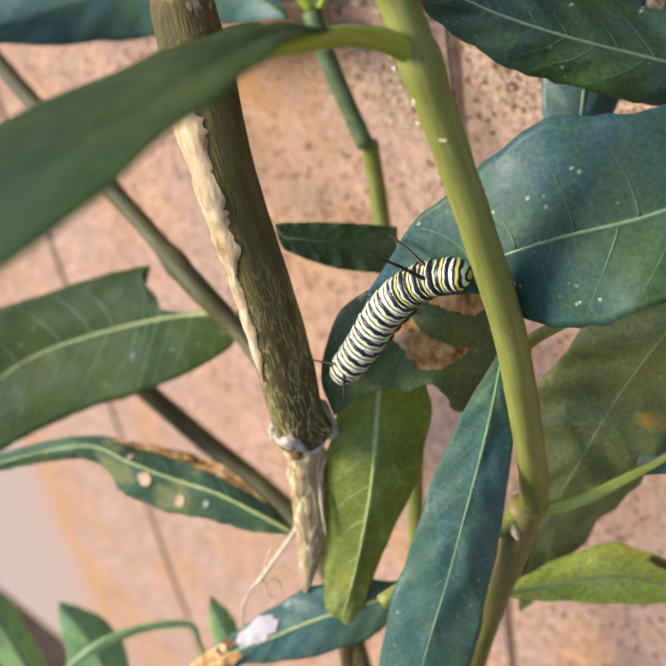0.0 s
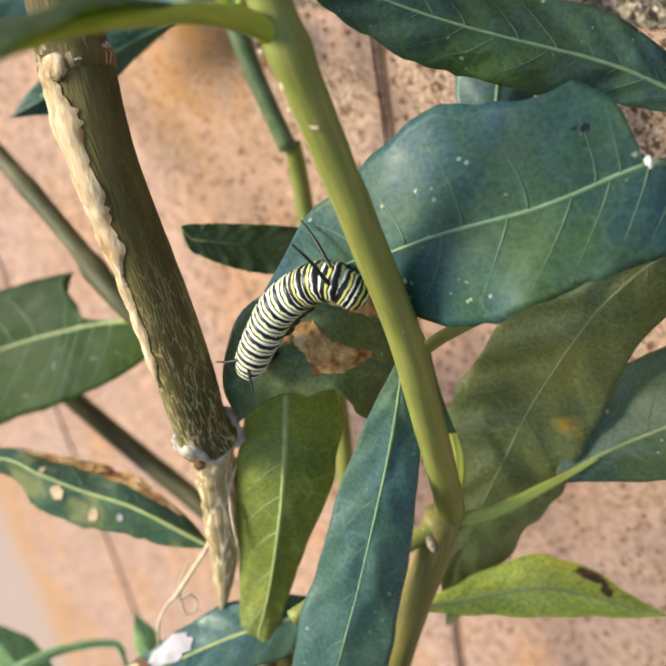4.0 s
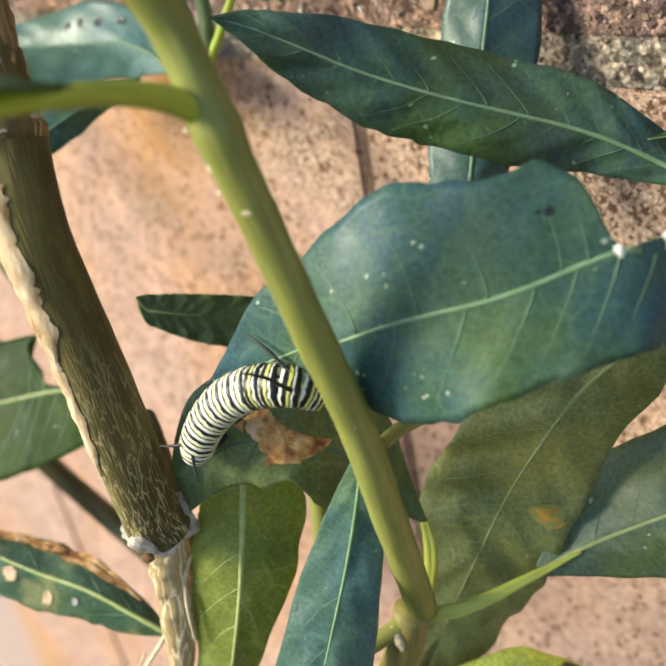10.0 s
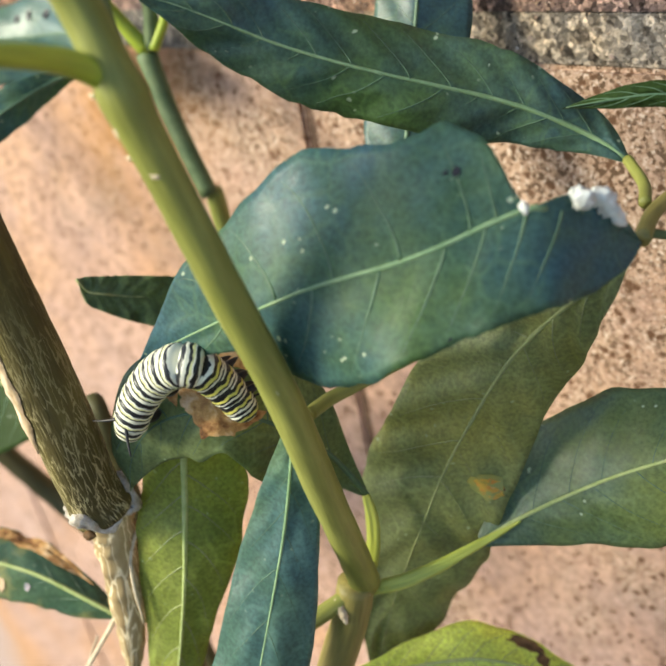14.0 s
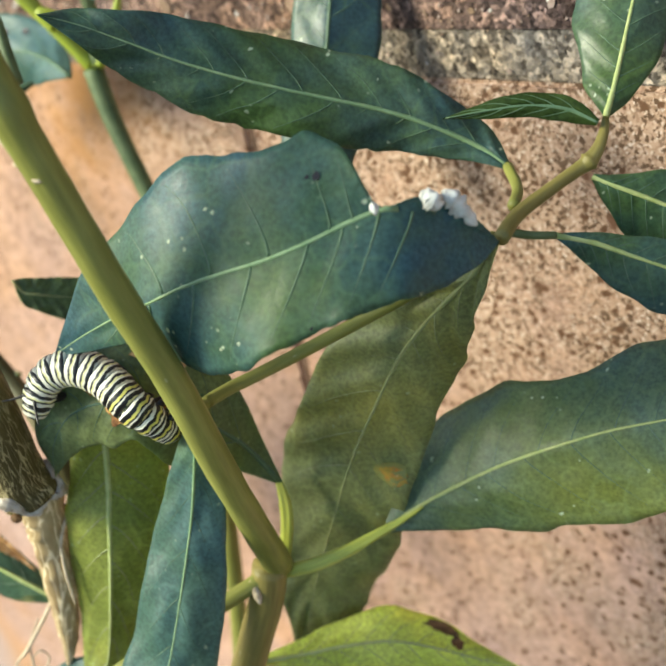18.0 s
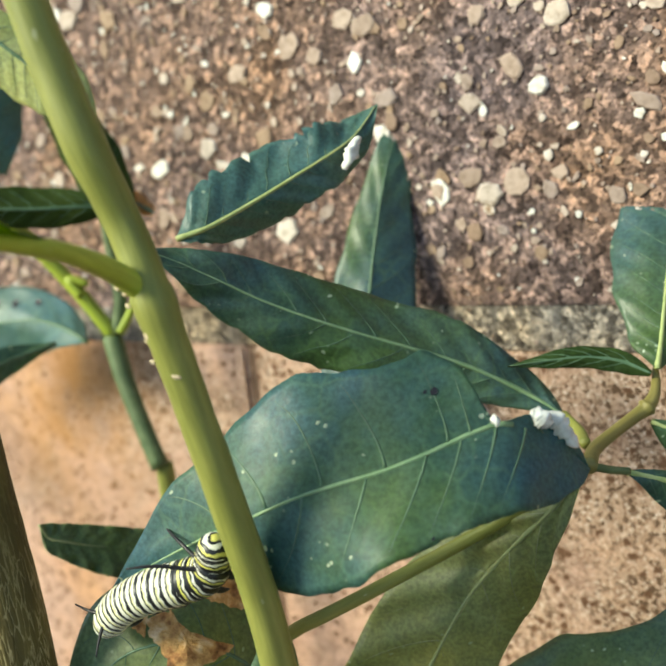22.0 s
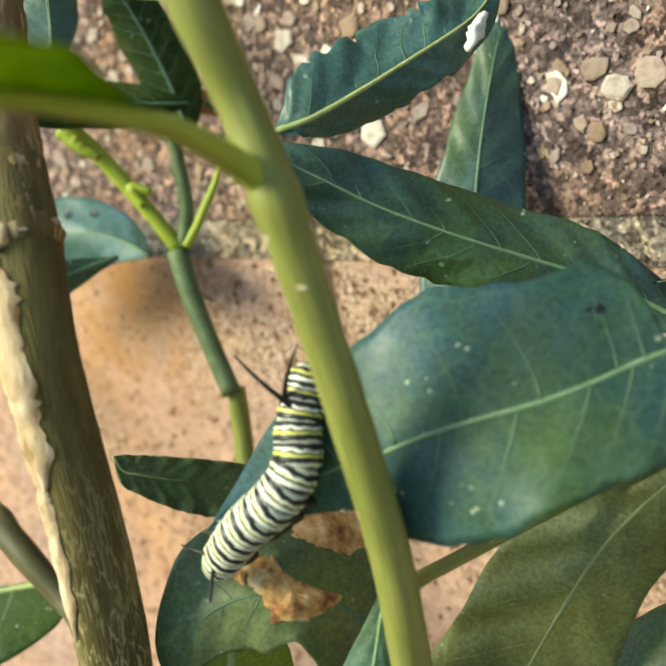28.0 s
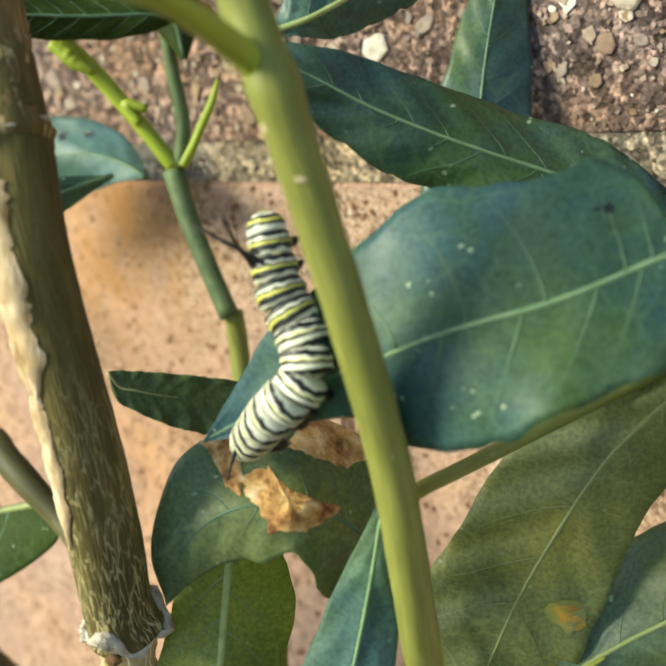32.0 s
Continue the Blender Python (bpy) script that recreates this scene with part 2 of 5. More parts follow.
FIBRE = plain("dry_fibre", [(0.3, (0.5, 0.38, 0.25)), (0.7, (0.75, 0.62, 0.45))], 500, 0.8)
FLUFF = plain("pale_fluff", [(0.3, (0.32, 0.25, 0.18)), (0.5, (0.54, 0.46, 0.38)), (0.7, (0.72, 0.66, 0.6))], 700, 0.95, relief=1.0, dist=0.0012)
WHITE_BIT = plain("pale_frass", [(0.3, (0.6, 0.58, 0.5)), (0.7, (0.85, 0.83, 0.78))], 600, 0.9)


def bark_material(name, low, mid, high, crack, keep_at=0.5, scale=800, run=0.0):
    m, n, l, b = material(name, 0.75, 0.3)
    c, v = noise_ramp(n, l, 160, [(0.3, low), (0.52, mid), (0.74, high)], "Grain", stretch=(1, 1, 0.2))
    net, ev = noise_ramp(n, l, scale, [(0.0, (1, 1, 1)), (0.04, (1, 1, 1)), (0.07, (0, 0, 0))], "Grain", kind="edge", stretch=(1, 1, 0.15), warp=0.9)
    keep, _ = noise_ramp(n, l, 300, [(keep_at - 0.06, (0, 0, 0)), (keep_at + 0.05, (1, 1, 1))], "Grain", 3.0, stretch=(1, 1, 0.4))
    if run:
        along, fade = n.new("ShaderNodeSeparateXYZ"), n.new("ShaderNodeMapRange")
        tag = n.new("ShaderNodeAttribute")
        tag.attribute_name = "grain"
        l.new(tag.outputs["Vector"], along.inputs["Vector"])
        fade.inputs["From Min"].default_value, fade.inputs["From Max"].default_value, fade.inputs["To Min"].default_value = run * 0.55, run * 1.5, 0.06
        l.new(along.outputs["Z"], fade.inputs["Value"])
        keep = mix(n, l, 1.0, keep, fade.outputs["Result"], "MULTIPLY")
    c = mix(n, l, mix(n, l, 1.0, net, keep, "MULTIPLY"), c, crack)
    l.new(c, b.inputs["Base Color"])
    bump(n, l, b, ev, 0.4, 0.0007)
    return m


BARK = bark_material("bark", (0.048, 0.036, 0.011), (0.1, 0.077, 0.022), (0.185, 0.145, 0.044), (0.6, 0.5, 0.27), 0.43, 1150, 0.085)
BARK_DRY = bark_material("dry_bark", (0.26, 0.17, 0.08), (0.42, 0.3, 0.15), (0.62, 0.48, 0.28), (0.78, 0.64, 0.42), 0.42, 500)
SCAR = plain("pale_scar", [(0.34, (0.3, 0.17, 0.07)), (0.43, (0.52, 0.35, 0.19)), (0.52, (0.62, 0.44, 0.27)), (0.64, (0.76, 0.59, 0.41))], 420, 0.8, relief=1.0, dist=0.0007, stretch=(1, 1, 0.3))
BARK_OLD = bark_material("old_bark", (0.055, 0.036, 0.014), (0.16, 0.11, 0.04), (0.36, 0.25, 0.1), (0.5, 0.37, 0.2), 0.52, 420)


def grains(n, l, scale, stops, warp=0.5):
    """Coloured sand-sized grains, one colour a cell."""
    c, _ = noise_ramp(n, l, scale, stops, kind="cell", warp=warp)
    return c


def brick_material():
    m, n, l, b = material("terracotta", 0.85, 0.25)
    c, v = noise_ramp(n, l, 8, [(0.3, (0.48, 0.33, 0.285)), (0.5, (0.495, 0.315, 0.24)), (0.7, (0.49, 0.29, 0.165))])
    cloud, _ = noise_ramp(n, l, 30, [(0.3, (0.84, 0.82, 0.82)), (0.7, (1.1, 1.08, 1.06))])
    c = mix(n, l, 1.0, c, cloud, "MULTIPLY")
    blotch, _ = noise_ramp(n, l, 34, [(0.5, (0, 0, 0)), (0.64, (0.6, 0.6, 0.6))], detail=7.0, rough=0.7)
    c = mix(n, l, blotch, c, (0.47, 0.315, 0.28))
    rust, _ = noise_ramp(n, l, 17, [(0.54, (0, 0, 0)), (0.7, (0.55, 0.55, 0.55))], detail=6.0)
    c = mix(n, l, rust, c, (0.56, 0.28, 0.115))
    speck, _ = noise_ramp(n, l, 260, [(0.3, (0.66, 0.62, 0.6)), (0.48, (1, 1, 1)), (0.7, (1.2, 1.19, 1.18))], detail=3.0)
    c = mix(n, l, 1.0, c, speck, "MULTIPLY")
    gr = grains(n, l, 950, [(0.15, (0.82, 0.8, 0.78)), (0.5, (1, 1, 1)), (0.9, (1.14, 1.12, 1.1))])
    c = mix(n, l, 1.0, c, gr, "MULTIPLY")
    # weathered zone, pitted and sandy, towards +x and along the top
    tc, sep = n.new("ShaderNodeTexCoord"), n.new("ShaderNodeSeparateXYZ")
    l.new(tc.outputs["Object"], sep.inputs["Vector"])
    info, ipos = n.new("ShaderNodeObjectInfo"), n.new("ShaderNodeSeparateXYZ")
    l.new(info.outputs["Location"], ipos.inputs["Vector"])
    wx = n.new("ShaderNodeMath")
    wx.operation = "ADD"
    l.new(sep.outputs["X"], wx.inputs[0])
    l.new(ipos.outputs["X"], wx.inputs[1])
    mr = n.new("ShaderNodeMapRange")
    mr.inputs["From Min"].default_value, mr.inputs["From Max"].default_value = -0.35, -0.06
    mr.inputs["To Min"].default_value, mr.inputs["To Max"].default_value = -0.16, 0.2
    l.new(wx.outputs["Value"], mr.inputs["Value"])
    low = n.new("ShaderNodeMapRange")
    low.inputs["From Min"].default_value, low.inputs["From Max"].default_value = -0.13, -0.06
    low.inputs["To Min"].default_value, low.inputs["To Max"].default_value = -0.2, 0.02
    l.new(sep.outputs["Z"], low.inputs["Value"])
    both = n.new("ShaderNodeMath")
    both.operation = "ADD"
    l.new(mr.outputs["Result"], both.inputs[0])
    l.new(low.outputs["Result"], both.inputs[1])
    zn, zv = noise_ramp(n, l, 22, [(0.0, (0, 0, 0)), (1.0, (1, 1, 1))], detail=5.0)
    ad = n.new("ShaderNodeMath")
    ad.operation = "ADD"
    l.new(zv, ad.inputs[0])
    l.new(both.outputs["Value"], ad.inputs[1])
    zr = n.new("ShaderNodeMapRange")
    zr.inputs["From Min"].default_value, zr.inputs["From Max"].default_value = 0.42, 0.66
    zr.clamp = True
    l.new(ad.outputs["Value"], zr.inputs["Value"])
    zone = zr.outputs["Result"]
    sand = grains(n, l, 1400, [(0.15, (0.16, 0.1, 0.065)), (0.4, (0.4, 0.26, 0.18)), (0.7, (0.5, 0.35, 0.265)), (0.9, (0.68, 0.55, 0.46))], 0.8)
    c = mix(n, l, mix(n, l, 1.0, zone, 0.85, "MULTIPLY"), c, sand)
    pits = grains(n, l, 900, [(0.0, (1, 1, 1)), (0.3, (1, 1, 1)), (0.32, (0, 0, 0))], 1.6)
    c = mix(n, l, mix(n, l, 1.0, pits, zone, "MULTIPLY"), c, (0.12, 0.07, 0.042))
    few = grains(n, l, 300, [(0.0, (1, 1, 1)), (0.3, (1, 1, 1)), (0.31, (0, 0, 0))], 0.9)
    hollow, hv = noise_ramp(n, l, 300, [(0.0, (1, 1, 1)), (0.26, (1, 1, 1)), (0.38, (0, 0, 0))], kind="voronoi", warp=0.9)
    c = mix(n, l, mix(n, l, 1.0, few, hollow, "MULTIPLY"), c, (0.13, 0.065, 0.035))
    big = grains(n, l, 150, [(0.0, (1, 1, 1)), (0.27, (1, 1, 1)), (0.28, (0, 0, 0))], 1.1)
    dent, _ = noise_ramp(n, l, 150, [(0.0, (1, 1, 1)), (0.17, (1, 1, 1)), (0.3, (0, 0, 0))], kind="voronoi", warp=1.1)
    c = mix(n, l, mix(n, l, 1.0, big, dent, "MULTIPLY"), c, (0.17, 0.085, 0.05))
    # rusty patch under the seam
    spot, gap, near = n.new("ShaderNodeCombineXYZ"), n.new("ShaderNodeVectorMath"), n.new("ShaderNodeMapRange")
    gap.operation = "DISTANCE"
    gap.inputs[1].default_value = (-0.277, 0.0, -0.02)
    l.new(wx.outputs["Value"], spot.inputs["X"])
    l.new(sep.outputs["Z"], spot.inputs["Z"])
    l.new(spot.outputs["Vector"], gap.inputs[0])
    near.inputs["From Min"].default_value, near.inputs["From Max"].default_value = 0.06, 0.01
    l.new(gap.outputs["Value"], near.inputs["Value"])
    ragged, _ = noise_ramp(n, l, 45, [(0.35, (0.1, 0.1, 0.1)), (0.6, (0.9, 0.9, 0.9))])
    c = mix(n, l, mix(n, l, 1.0, near.outputs["Result"], ragged, "MULTIPLY"), c, (0.46, 0.22, 0.075))
    # sunlit patch with an orange border, painted into the colour of the far slabs
    sun_patch = n.new("ShaderNodeMapRange")
    sun_patch.interpolation_type = "SMOOTHSTEP"
    sun_patch.inputs["From Min"].default_value, sun_patch.inputs["From Max"].default_value = -0.56, -0.66
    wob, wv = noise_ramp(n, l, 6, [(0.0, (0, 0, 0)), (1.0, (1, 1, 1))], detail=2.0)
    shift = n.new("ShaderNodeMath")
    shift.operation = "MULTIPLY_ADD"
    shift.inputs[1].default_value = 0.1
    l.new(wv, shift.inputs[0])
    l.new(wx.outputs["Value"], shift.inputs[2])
    l.new(shift.outputs["Value"], sun_patch.inputs["Value"])
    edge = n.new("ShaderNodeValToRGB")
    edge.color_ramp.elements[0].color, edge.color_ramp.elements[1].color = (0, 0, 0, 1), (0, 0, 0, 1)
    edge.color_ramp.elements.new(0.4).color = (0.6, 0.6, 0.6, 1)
    l.new(sun_patch.outputs["Result"], edge.inputs["Fac"])
    c = mix(n, l, sun_patch.outputs["Result"], c, (0.42, 0.31, 0.28))
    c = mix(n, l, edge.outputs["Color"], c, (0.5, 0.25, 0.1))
    l.new(c, b.inputs["Base Color"])
    fine, fv = noise_ramp(n, l, 700, [(0.3, (0, 0, 0)), (0.7, (1, 1, 1))], detail=4.0)
    bump(n, l, b, fv, 0.6, 0.0007)
    return m


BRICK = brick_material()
MORTAR = plain("mortar", [(0.3, (0.07, 0.04, 0.028)), (0.5, (0.13, 0.075, 0.05)), (0.7, (0.24, 0.15, 0.1))], 300, 0.95, relief=0.8)


def concrete_material(name, warm, cool, bright):
    m, n, l, b = material(name, 0.9, 0.2)
    c, v = noise_ramp(n, l, 14, [(0.38, warm), (0.62, cool)])
    g1 = grains(n, l, 420, [(0.1, (0.35, 0.33, 0.32)), (0.4, (0.85, 0.85, 0.85)), (0.6, (1.2, 1.18, 1.15)), (0.82, (bright, bright * 0.96, bright * 0.9))], 1.0)
    g2 = grains(n, l, 1000, [(0.15, (0.4, 0.38, 0.36)), (0.5, (1, 1, 1)), (0.85, (1.7, 1.65, 1.6))], 0.8)
    c = mix(n, l, 1.0, mix(n, l, 1.0, c, g1, "MULTIPLY"), g2, "MULTIPLY")
    l.new(c, b.inputs["Base Color"])
    fine, fv = noise_ramp(n, l, 380, [(0.3, (0, 0, 0)), (0.7, (1, 1, 1))], detail=6.0)
    bump(n, l, b, fv, 1.0, 0.0022)
    return m


BED = concrete_material("bedding_mortar", (0.3, 0.225, 0.15), (0.22, 0.205, 0.2), 1.8)
CONCRETE = concrete_material("aggregate_concrete", (0.19, 0.115, 0.08), (0.165, 0.12, 0.12), 2.4)


def pebble_material():
    m, n, l, b = material("pebble", 0.7, 0.3)
    g = n.new("ShaderNodeNewGeometry")
    r = n.new("ShaderNodeValToRGB")
    els = r.color_ramp.elements
    els[0].color, els[1].color = (0.25, 0.165, 0.125, 1), (0.84, 0.8, 0.75, 1)
    for at, tone in ((0.2, (0.36, 0.24, 0.16, 1)), (0.4, (0.33, 0.255, 0.235, 1)), (0.6, (0.44, 0.32, 0.26, 1)), (0.78, (0.52, 0.41, 0.35, 1)), (0.92, (0.68, 0.6, 0.54, 1))):
        els.new(at).color = tone
    l.new(g.outputs["Random Per Island"], r.inputs["Fac"])
    f, fv = noise_ramp(n, l, 500, [(0.28, (0.6, 0.56, 0.5)), (0.5, (0.95, 0.94, 0.92)), (0.7, (1.1, 1.1, 1.1))])
    l.new(mix(n, l, 1.0, r.outputs["Color"], f, "MULTIPLY"), b.inputs["Base Color"])
    bump(n, l, b, fv, 0.5, 0.0005)
    return m


PEBBLE = pebble_material()
SOIL = plain("soil", [(0.3, (0.03, 0.02, 0.015)), (0.7, (0.1, 0.07, 0.05))], 60, 0.95, relief=0.9, dist=0.01)


def striped(name, stops, length):
    """Bands across the body, along its own x."""
    m, n, l, b = material(name, 0.42, 0.5)
    tc = n.new("ShaderNodeTexCoord")
    sep = n.new("ShaderNodeSeparateXYZ")
    nz = n.new("ShaderNodeTexNoise")
    nz.inputs["Scale"].default_value, nz.inputs["Detail"].default_value = 500, 2
    l.new(tc.outputs["Object"], sep.inputs["Vector"])
    l.new(tc.outputs["Object"], nz.inputs["Vector"])
    mr = n.new("ShaderNodeMapRange")
    mr.inputs["From Min"].default_value, mr.inputs["From Max"].default_value = -length / 2, length / 2
    l.new(sep.outputs["X"], mr.inputs["Value"])
    ad = n.new("ShaderNodeMath")
    ad.operation = "MULTIPLY_ADD"
    ad.inputs[1].default_value, ad.inputs[2].default_value = 0.3, -0.15
    l.new(nz.outputs["Fac"], ad.inputs[0])
    su = n.new("ShaderNodeMath")
    su.operation = "ADD"
    l.new(mr.outputs["Result"], su.inputs[0])
    l.new(ad.outputs["Value"], su.inputs[1])
    r = n.new("ShaderNodeValToRGB")
    r.color_ramp.interpolation = "CONSTANT"
    els = r.color_ramp.elements
    for i, (p, c) in enumerate(stops):
        e = els[i] if i < 2 else els.new(p)
        e.position, e.color = p, (*c, 1)
    l.new(su.outputs["Value"], r.inputs["Fac"])
    l.new(r.outputs["Color"], b.inputs["Base Color"])
    b.inputs["Subsurface Weight"].default_value = 0.0
    return m


CREAM, BLACK, YELLOW, STRAW = (0.76, 0.74, 0.62), (0.008, 0.008, 0.01), (0.64, 0.6, 0.14), (0.72, 0.69, 0.34)
SEG_LEN = 4.6
BANDS = striped("body_bands", [(0.0, CREAM), (0.05, BLACK), (0.23, CREAM), (0.39, BLACK), (0.5, STRAW), (0.58, CREAM), (0.65, BLACK), (0.84, CREAM)], SEG_LEN * 0.001)
BANDS_FRONT = striped("front_bands", [(0.0, BLACK), (0.09, CREAM), (0.23, BLACK), (0.42, YELLOW), (0.53, BLACK), (0.61, CREAM), (0.7, BLACK), (0.91, STRAW)], SEG_LEN * 0.001)
HEAD = striped("head_bands", [(0.0, BLACK), (0.12, CREAM), (0.34, BLACK), (0.48, YELLOW), (0.62, BLACK), (0.76, CREAM), (0.88, BLACK), (0.95, YELLOW)], 0.0046)
BLACK_MAT = plain("black_cuticle", [(0.3, (0.01, 0.01, 0.012)), (0.7, (0.03, 0.025, 0.025))], 800, 0.4)

# ---- building helpers ----
def spline(rows, count):
    """Smooth curve through rows of numbers, count samples."""
    p = np.array(rows, float)
    p = np.vstack([2 * p[0] - p[1], p, 2 * p[-1] - p[-2]])
    out = []
    for u in np.linspace(0, len(rows) - 1 - 1e-6, count):
        i = int(u)
        f = u - i
        a, b, c, d = p[i], p[i + 1], p[i + 2], p[i + 3]
        out.append(0.5 * (2 * b + (c - a) * f + (2 * a - 5 * b + 4 * c - d) * f * f + (3 * b - a - 3 * c + d) * f ** 3))
    return np.array(out)


def mesh_of(name, verts, faces, mat, smooth=True):
    me = bpy.data.meshes.new(name)
    me.from_pydata([tuple(v) for v in verts], [], faces)
    me.materials.append(mat)
    if smooth:
        me.polygons.foreach_set("use_smooth", [True] * len(me.polygons))
    me.update()
    return me


def part(name, me, parent=None, label=""):
    ob = new(name, me)
    ob.parent = parent
    return tagged(ob, label) if label else ob


def thing(name, label, category, at=(0, 0, 0), group="", kind=""):
    ob = new(name)
    ob.empty_display_size = 0.01
    ob.location = at
    return tagged(ob, label, category, group, kind)


def tube_data(rows, sides=12, per=6, wobble=0.0, seed=0, origin=(0, 0, 0), nodes=(), groove=None):
    """Verts and faces of a tube along rows of x, y, z, radius in millimetres."""
    c = spline(rows, (len(rows) - 1) * per + 1)
    pos, rad = c[:, :3] * 0.001 - np.array(origin), np.abs(c[:, 3]) * 0.001
    tan = np.gradient(pos, axis=0)
    tan /= np.linalg.norm(tan, axis=1)[:, None]
    ref = np.array([0.3, -0.9, 0.2])
    verts, faces = [], []
    for i in range(len(pos)):
        a = np.cross(tan[i], ref)
        a /= np.linalg.norm(a)
        b = np.cross(tan[i], a)
        r = rad[i]
        for n0, amount in nodes:
            r *= 1 + amount * math.exp(-((i / (len(pos) - 1) - n0) / 0.02) ** 2)
        for k in range(sides):
            q = 2 * math.pi * k / sides
            w = 1 + wobble * noise.noise(Vector((i * 0.5 + seed, 3 * math.cos(q), 3 * math.sin(q))))
            d = math.cos(q) * a + math.sin(q) * b
            if groove is not None:
                w *= 1 - 0.42 * math.exp(-((1 - float(d @ groove)) / 0.1) ** 2)
            verts.append(pos[i] + r * w * d)
    for i in range(len(pos) - 1):
        for k in range(sides):
            k2 = (k + 1) % sides
            faces.append((i * sides + k, i * sides + k2, (i + 1) * sides + k2, (i + 1) * sides + k))
    faces.append(tuple(range(sides - 1, -1, -1)))
    faces.append(tuple(range((len(pos) - 1) * sides, len(pos) * sides)))
    return verts, faces


def grain_of(rows, sides, per, seed):
    """Coordinates that run along a tube and round it, for its grain."""
    c = spline(rows, (len(rows) - 1) * per + 1) * 0.001
    run = np.r_[0, np.cumsum(np.linalg.norm(np.diff(c[:, :3], axis=0), axis=1))]
    r = float(np.mean(np.abs(c[:, 3])))
    return [x for i in range(len(c)) for k in range(sides) for x in (r * math.cos(2 * math.pi * k / sides) + seed * 0.1, r * math.sin(2 * math.pi * k / sides), float(run[i]))]


def tube(name, rows, mat, parent, sides=12, per=6, wobble=0.0, label="", nodes=(), groove=None):
    g = None if groove is None else np.array(groove) / np.linalg.norm(groove)
    v, f = tube_data(rows, sides, per, wobble, len(rows), parent.location if parent and parent.parent is None else (0, 0, 0), nodes, g)
    me = mesh_of(name, v, f, mat)
    me.attributes.new("grain", "FLOAT_VECTOR", "POINT").data.foreach_set("vector", grain_of(rows, sides, per, len(rows)))
    return part(name, me, parent, label)


def leaf(parent, rows, face, mat=LEAF_BLUE, fold=0.25, cup=0.15, wave=0.5, vein=VEIN_DULL, veins=9, rib=0.7, label="", bites=(), seed=1, torn=0.0, spots=(), patches=(), pucker=1.0, under=None):
    """A blade along rows of x, y, z, half width to one side and to the other (mm), facing that way, with a midrib and side veins."""
    o = np.array(parent.location)
    n_len, half = max(56, 6 * len(rows)), 9
    c = spline(rows, n_len)
    mid, wr, wl = c[:, :3] * 0.001 - o, np.maximum(c[:, 3], 0.05) * 0.001, np.maximum(c[:, 4], 0.05) * 0.001
    face = np.array(face)
    tan = np.gradient(mid, axis=0)
    tan /= np.linalg.norm(tan, axis=1)[:, None]
    flow = np.array([np.mean(tan[max(0, i - n_len // 9):i + n_len // 9 + 1], axis=0) for i in range(n_len)])
    span = float(np.sum(np.linalg.norm(np.diff(mid, axis=0), axis=1)))
    side = np.cross(flow, face)
    side /= np.linalg.norm(side, axis=1)[:, None]
    up = np.cross(side, tan)
    rnd = random.Random(seed)
    phase = rnd.random() * 9

    def surface(s, u):
        i = min(max(s, 0), 1) * (n_len - 1)
        k = min(int(i), n_len - 2)
        f = i - k
        lerp = lambda arr: arr[k] * (1 - f) + arr[k + 1] * f
        w = lerp(wr) if u > 0 else lerp(wl)
        edge = abs(u)
        for s0, sd, depth, size in bites:
            if sd * u > 0:
                w = w * (1 - depth * math.exp(-((s - s0) / size) ** 2))
        if torn:
            w *= 1 - torn * max(0, noise.noise(Vector((s * 40 + seed, sd_sign(u), 0.3))))
        w *= 1 + 0.03 * math.sin(s * 31 + phase + (2 if u > 0 else 0)) + 0.05 * noise.noise(Vector((s * span / 0.006, sd_sign(u), seed)))
        x = edge * w
        lift = -fold * x - cup * x * edge
        lift += 0.00035 * wave * math.sin(2 * math.pi * (s * veins * 1.0 - edge * 1.3)) * min(1, 4 * edge) * min(1, w / 0.006)
        lift += 0.0011 * wave * edge * edge * math.sin(s * 14 + phase + (1.7 if u > 0 else 0))
        lift += 0.0011 * pucker * min(1, 3 * edge) * noise.noise(Vector((s * span / 0.013, u * w / 0.011, seed * 3.7)))
        lift += 0.00012 * pucker * min(1, 3 * edge) * noise.noise(Vector((s * span / 0.005, u * w / 0.005, seed * 1.7)))
        return lerp(mid) + lerp(side) * x * (1 if u > 0 else -1) + lerp(up) * lift, lerp(up)

    us = [v / half for v in range(-half, half + 1)]
    verts, faces = [], []
    m = len(us)
    for layer in (0, 1):
        for i in range(n_len):
            for u in us:
                p, q = surface(i / (n_len - 1), u)
                verts.append(p + q * (0.00013 if layer == 0 else -0.00013))
    total = n_len * m
    for i in range(n_len - 1):
        for j in range(m - 1):
            a = i * m + j
            faces.append((a, a + 1, a + m + 1, a + m))
            faces.append((total + a, total + a + m, total + a + m + 1, total + a + 1))
        for j in (0, m - 1):
            a = i * m + j
            quad = (a, a + m, total + a + m, total + a)
            faces.append(quad if j == 0 else quad[::-1])
    blade = part("leaf", mesh_of("leaf", verts, faces, mat), parent, label)
    if under:
        blade.data.materials.append(under)
        for p in blade.data.polygons:
            p.material_index = int(min(p.vertices) >= total)
    rr = []
    for i in range(0, n_len, 2):
        s = i / (n_len - 1)
        p, q = surface(s, 0.0001)
        r = rib * (1 - 0.85 * s)
        rr.append((*((p + q * (0.00013 - 0.0005 * r)) * 1000), r))
    v, f = tube_data(rr, 6, 1)
    part("midrib", mesh_of("midrib", v, f, vein), blade)
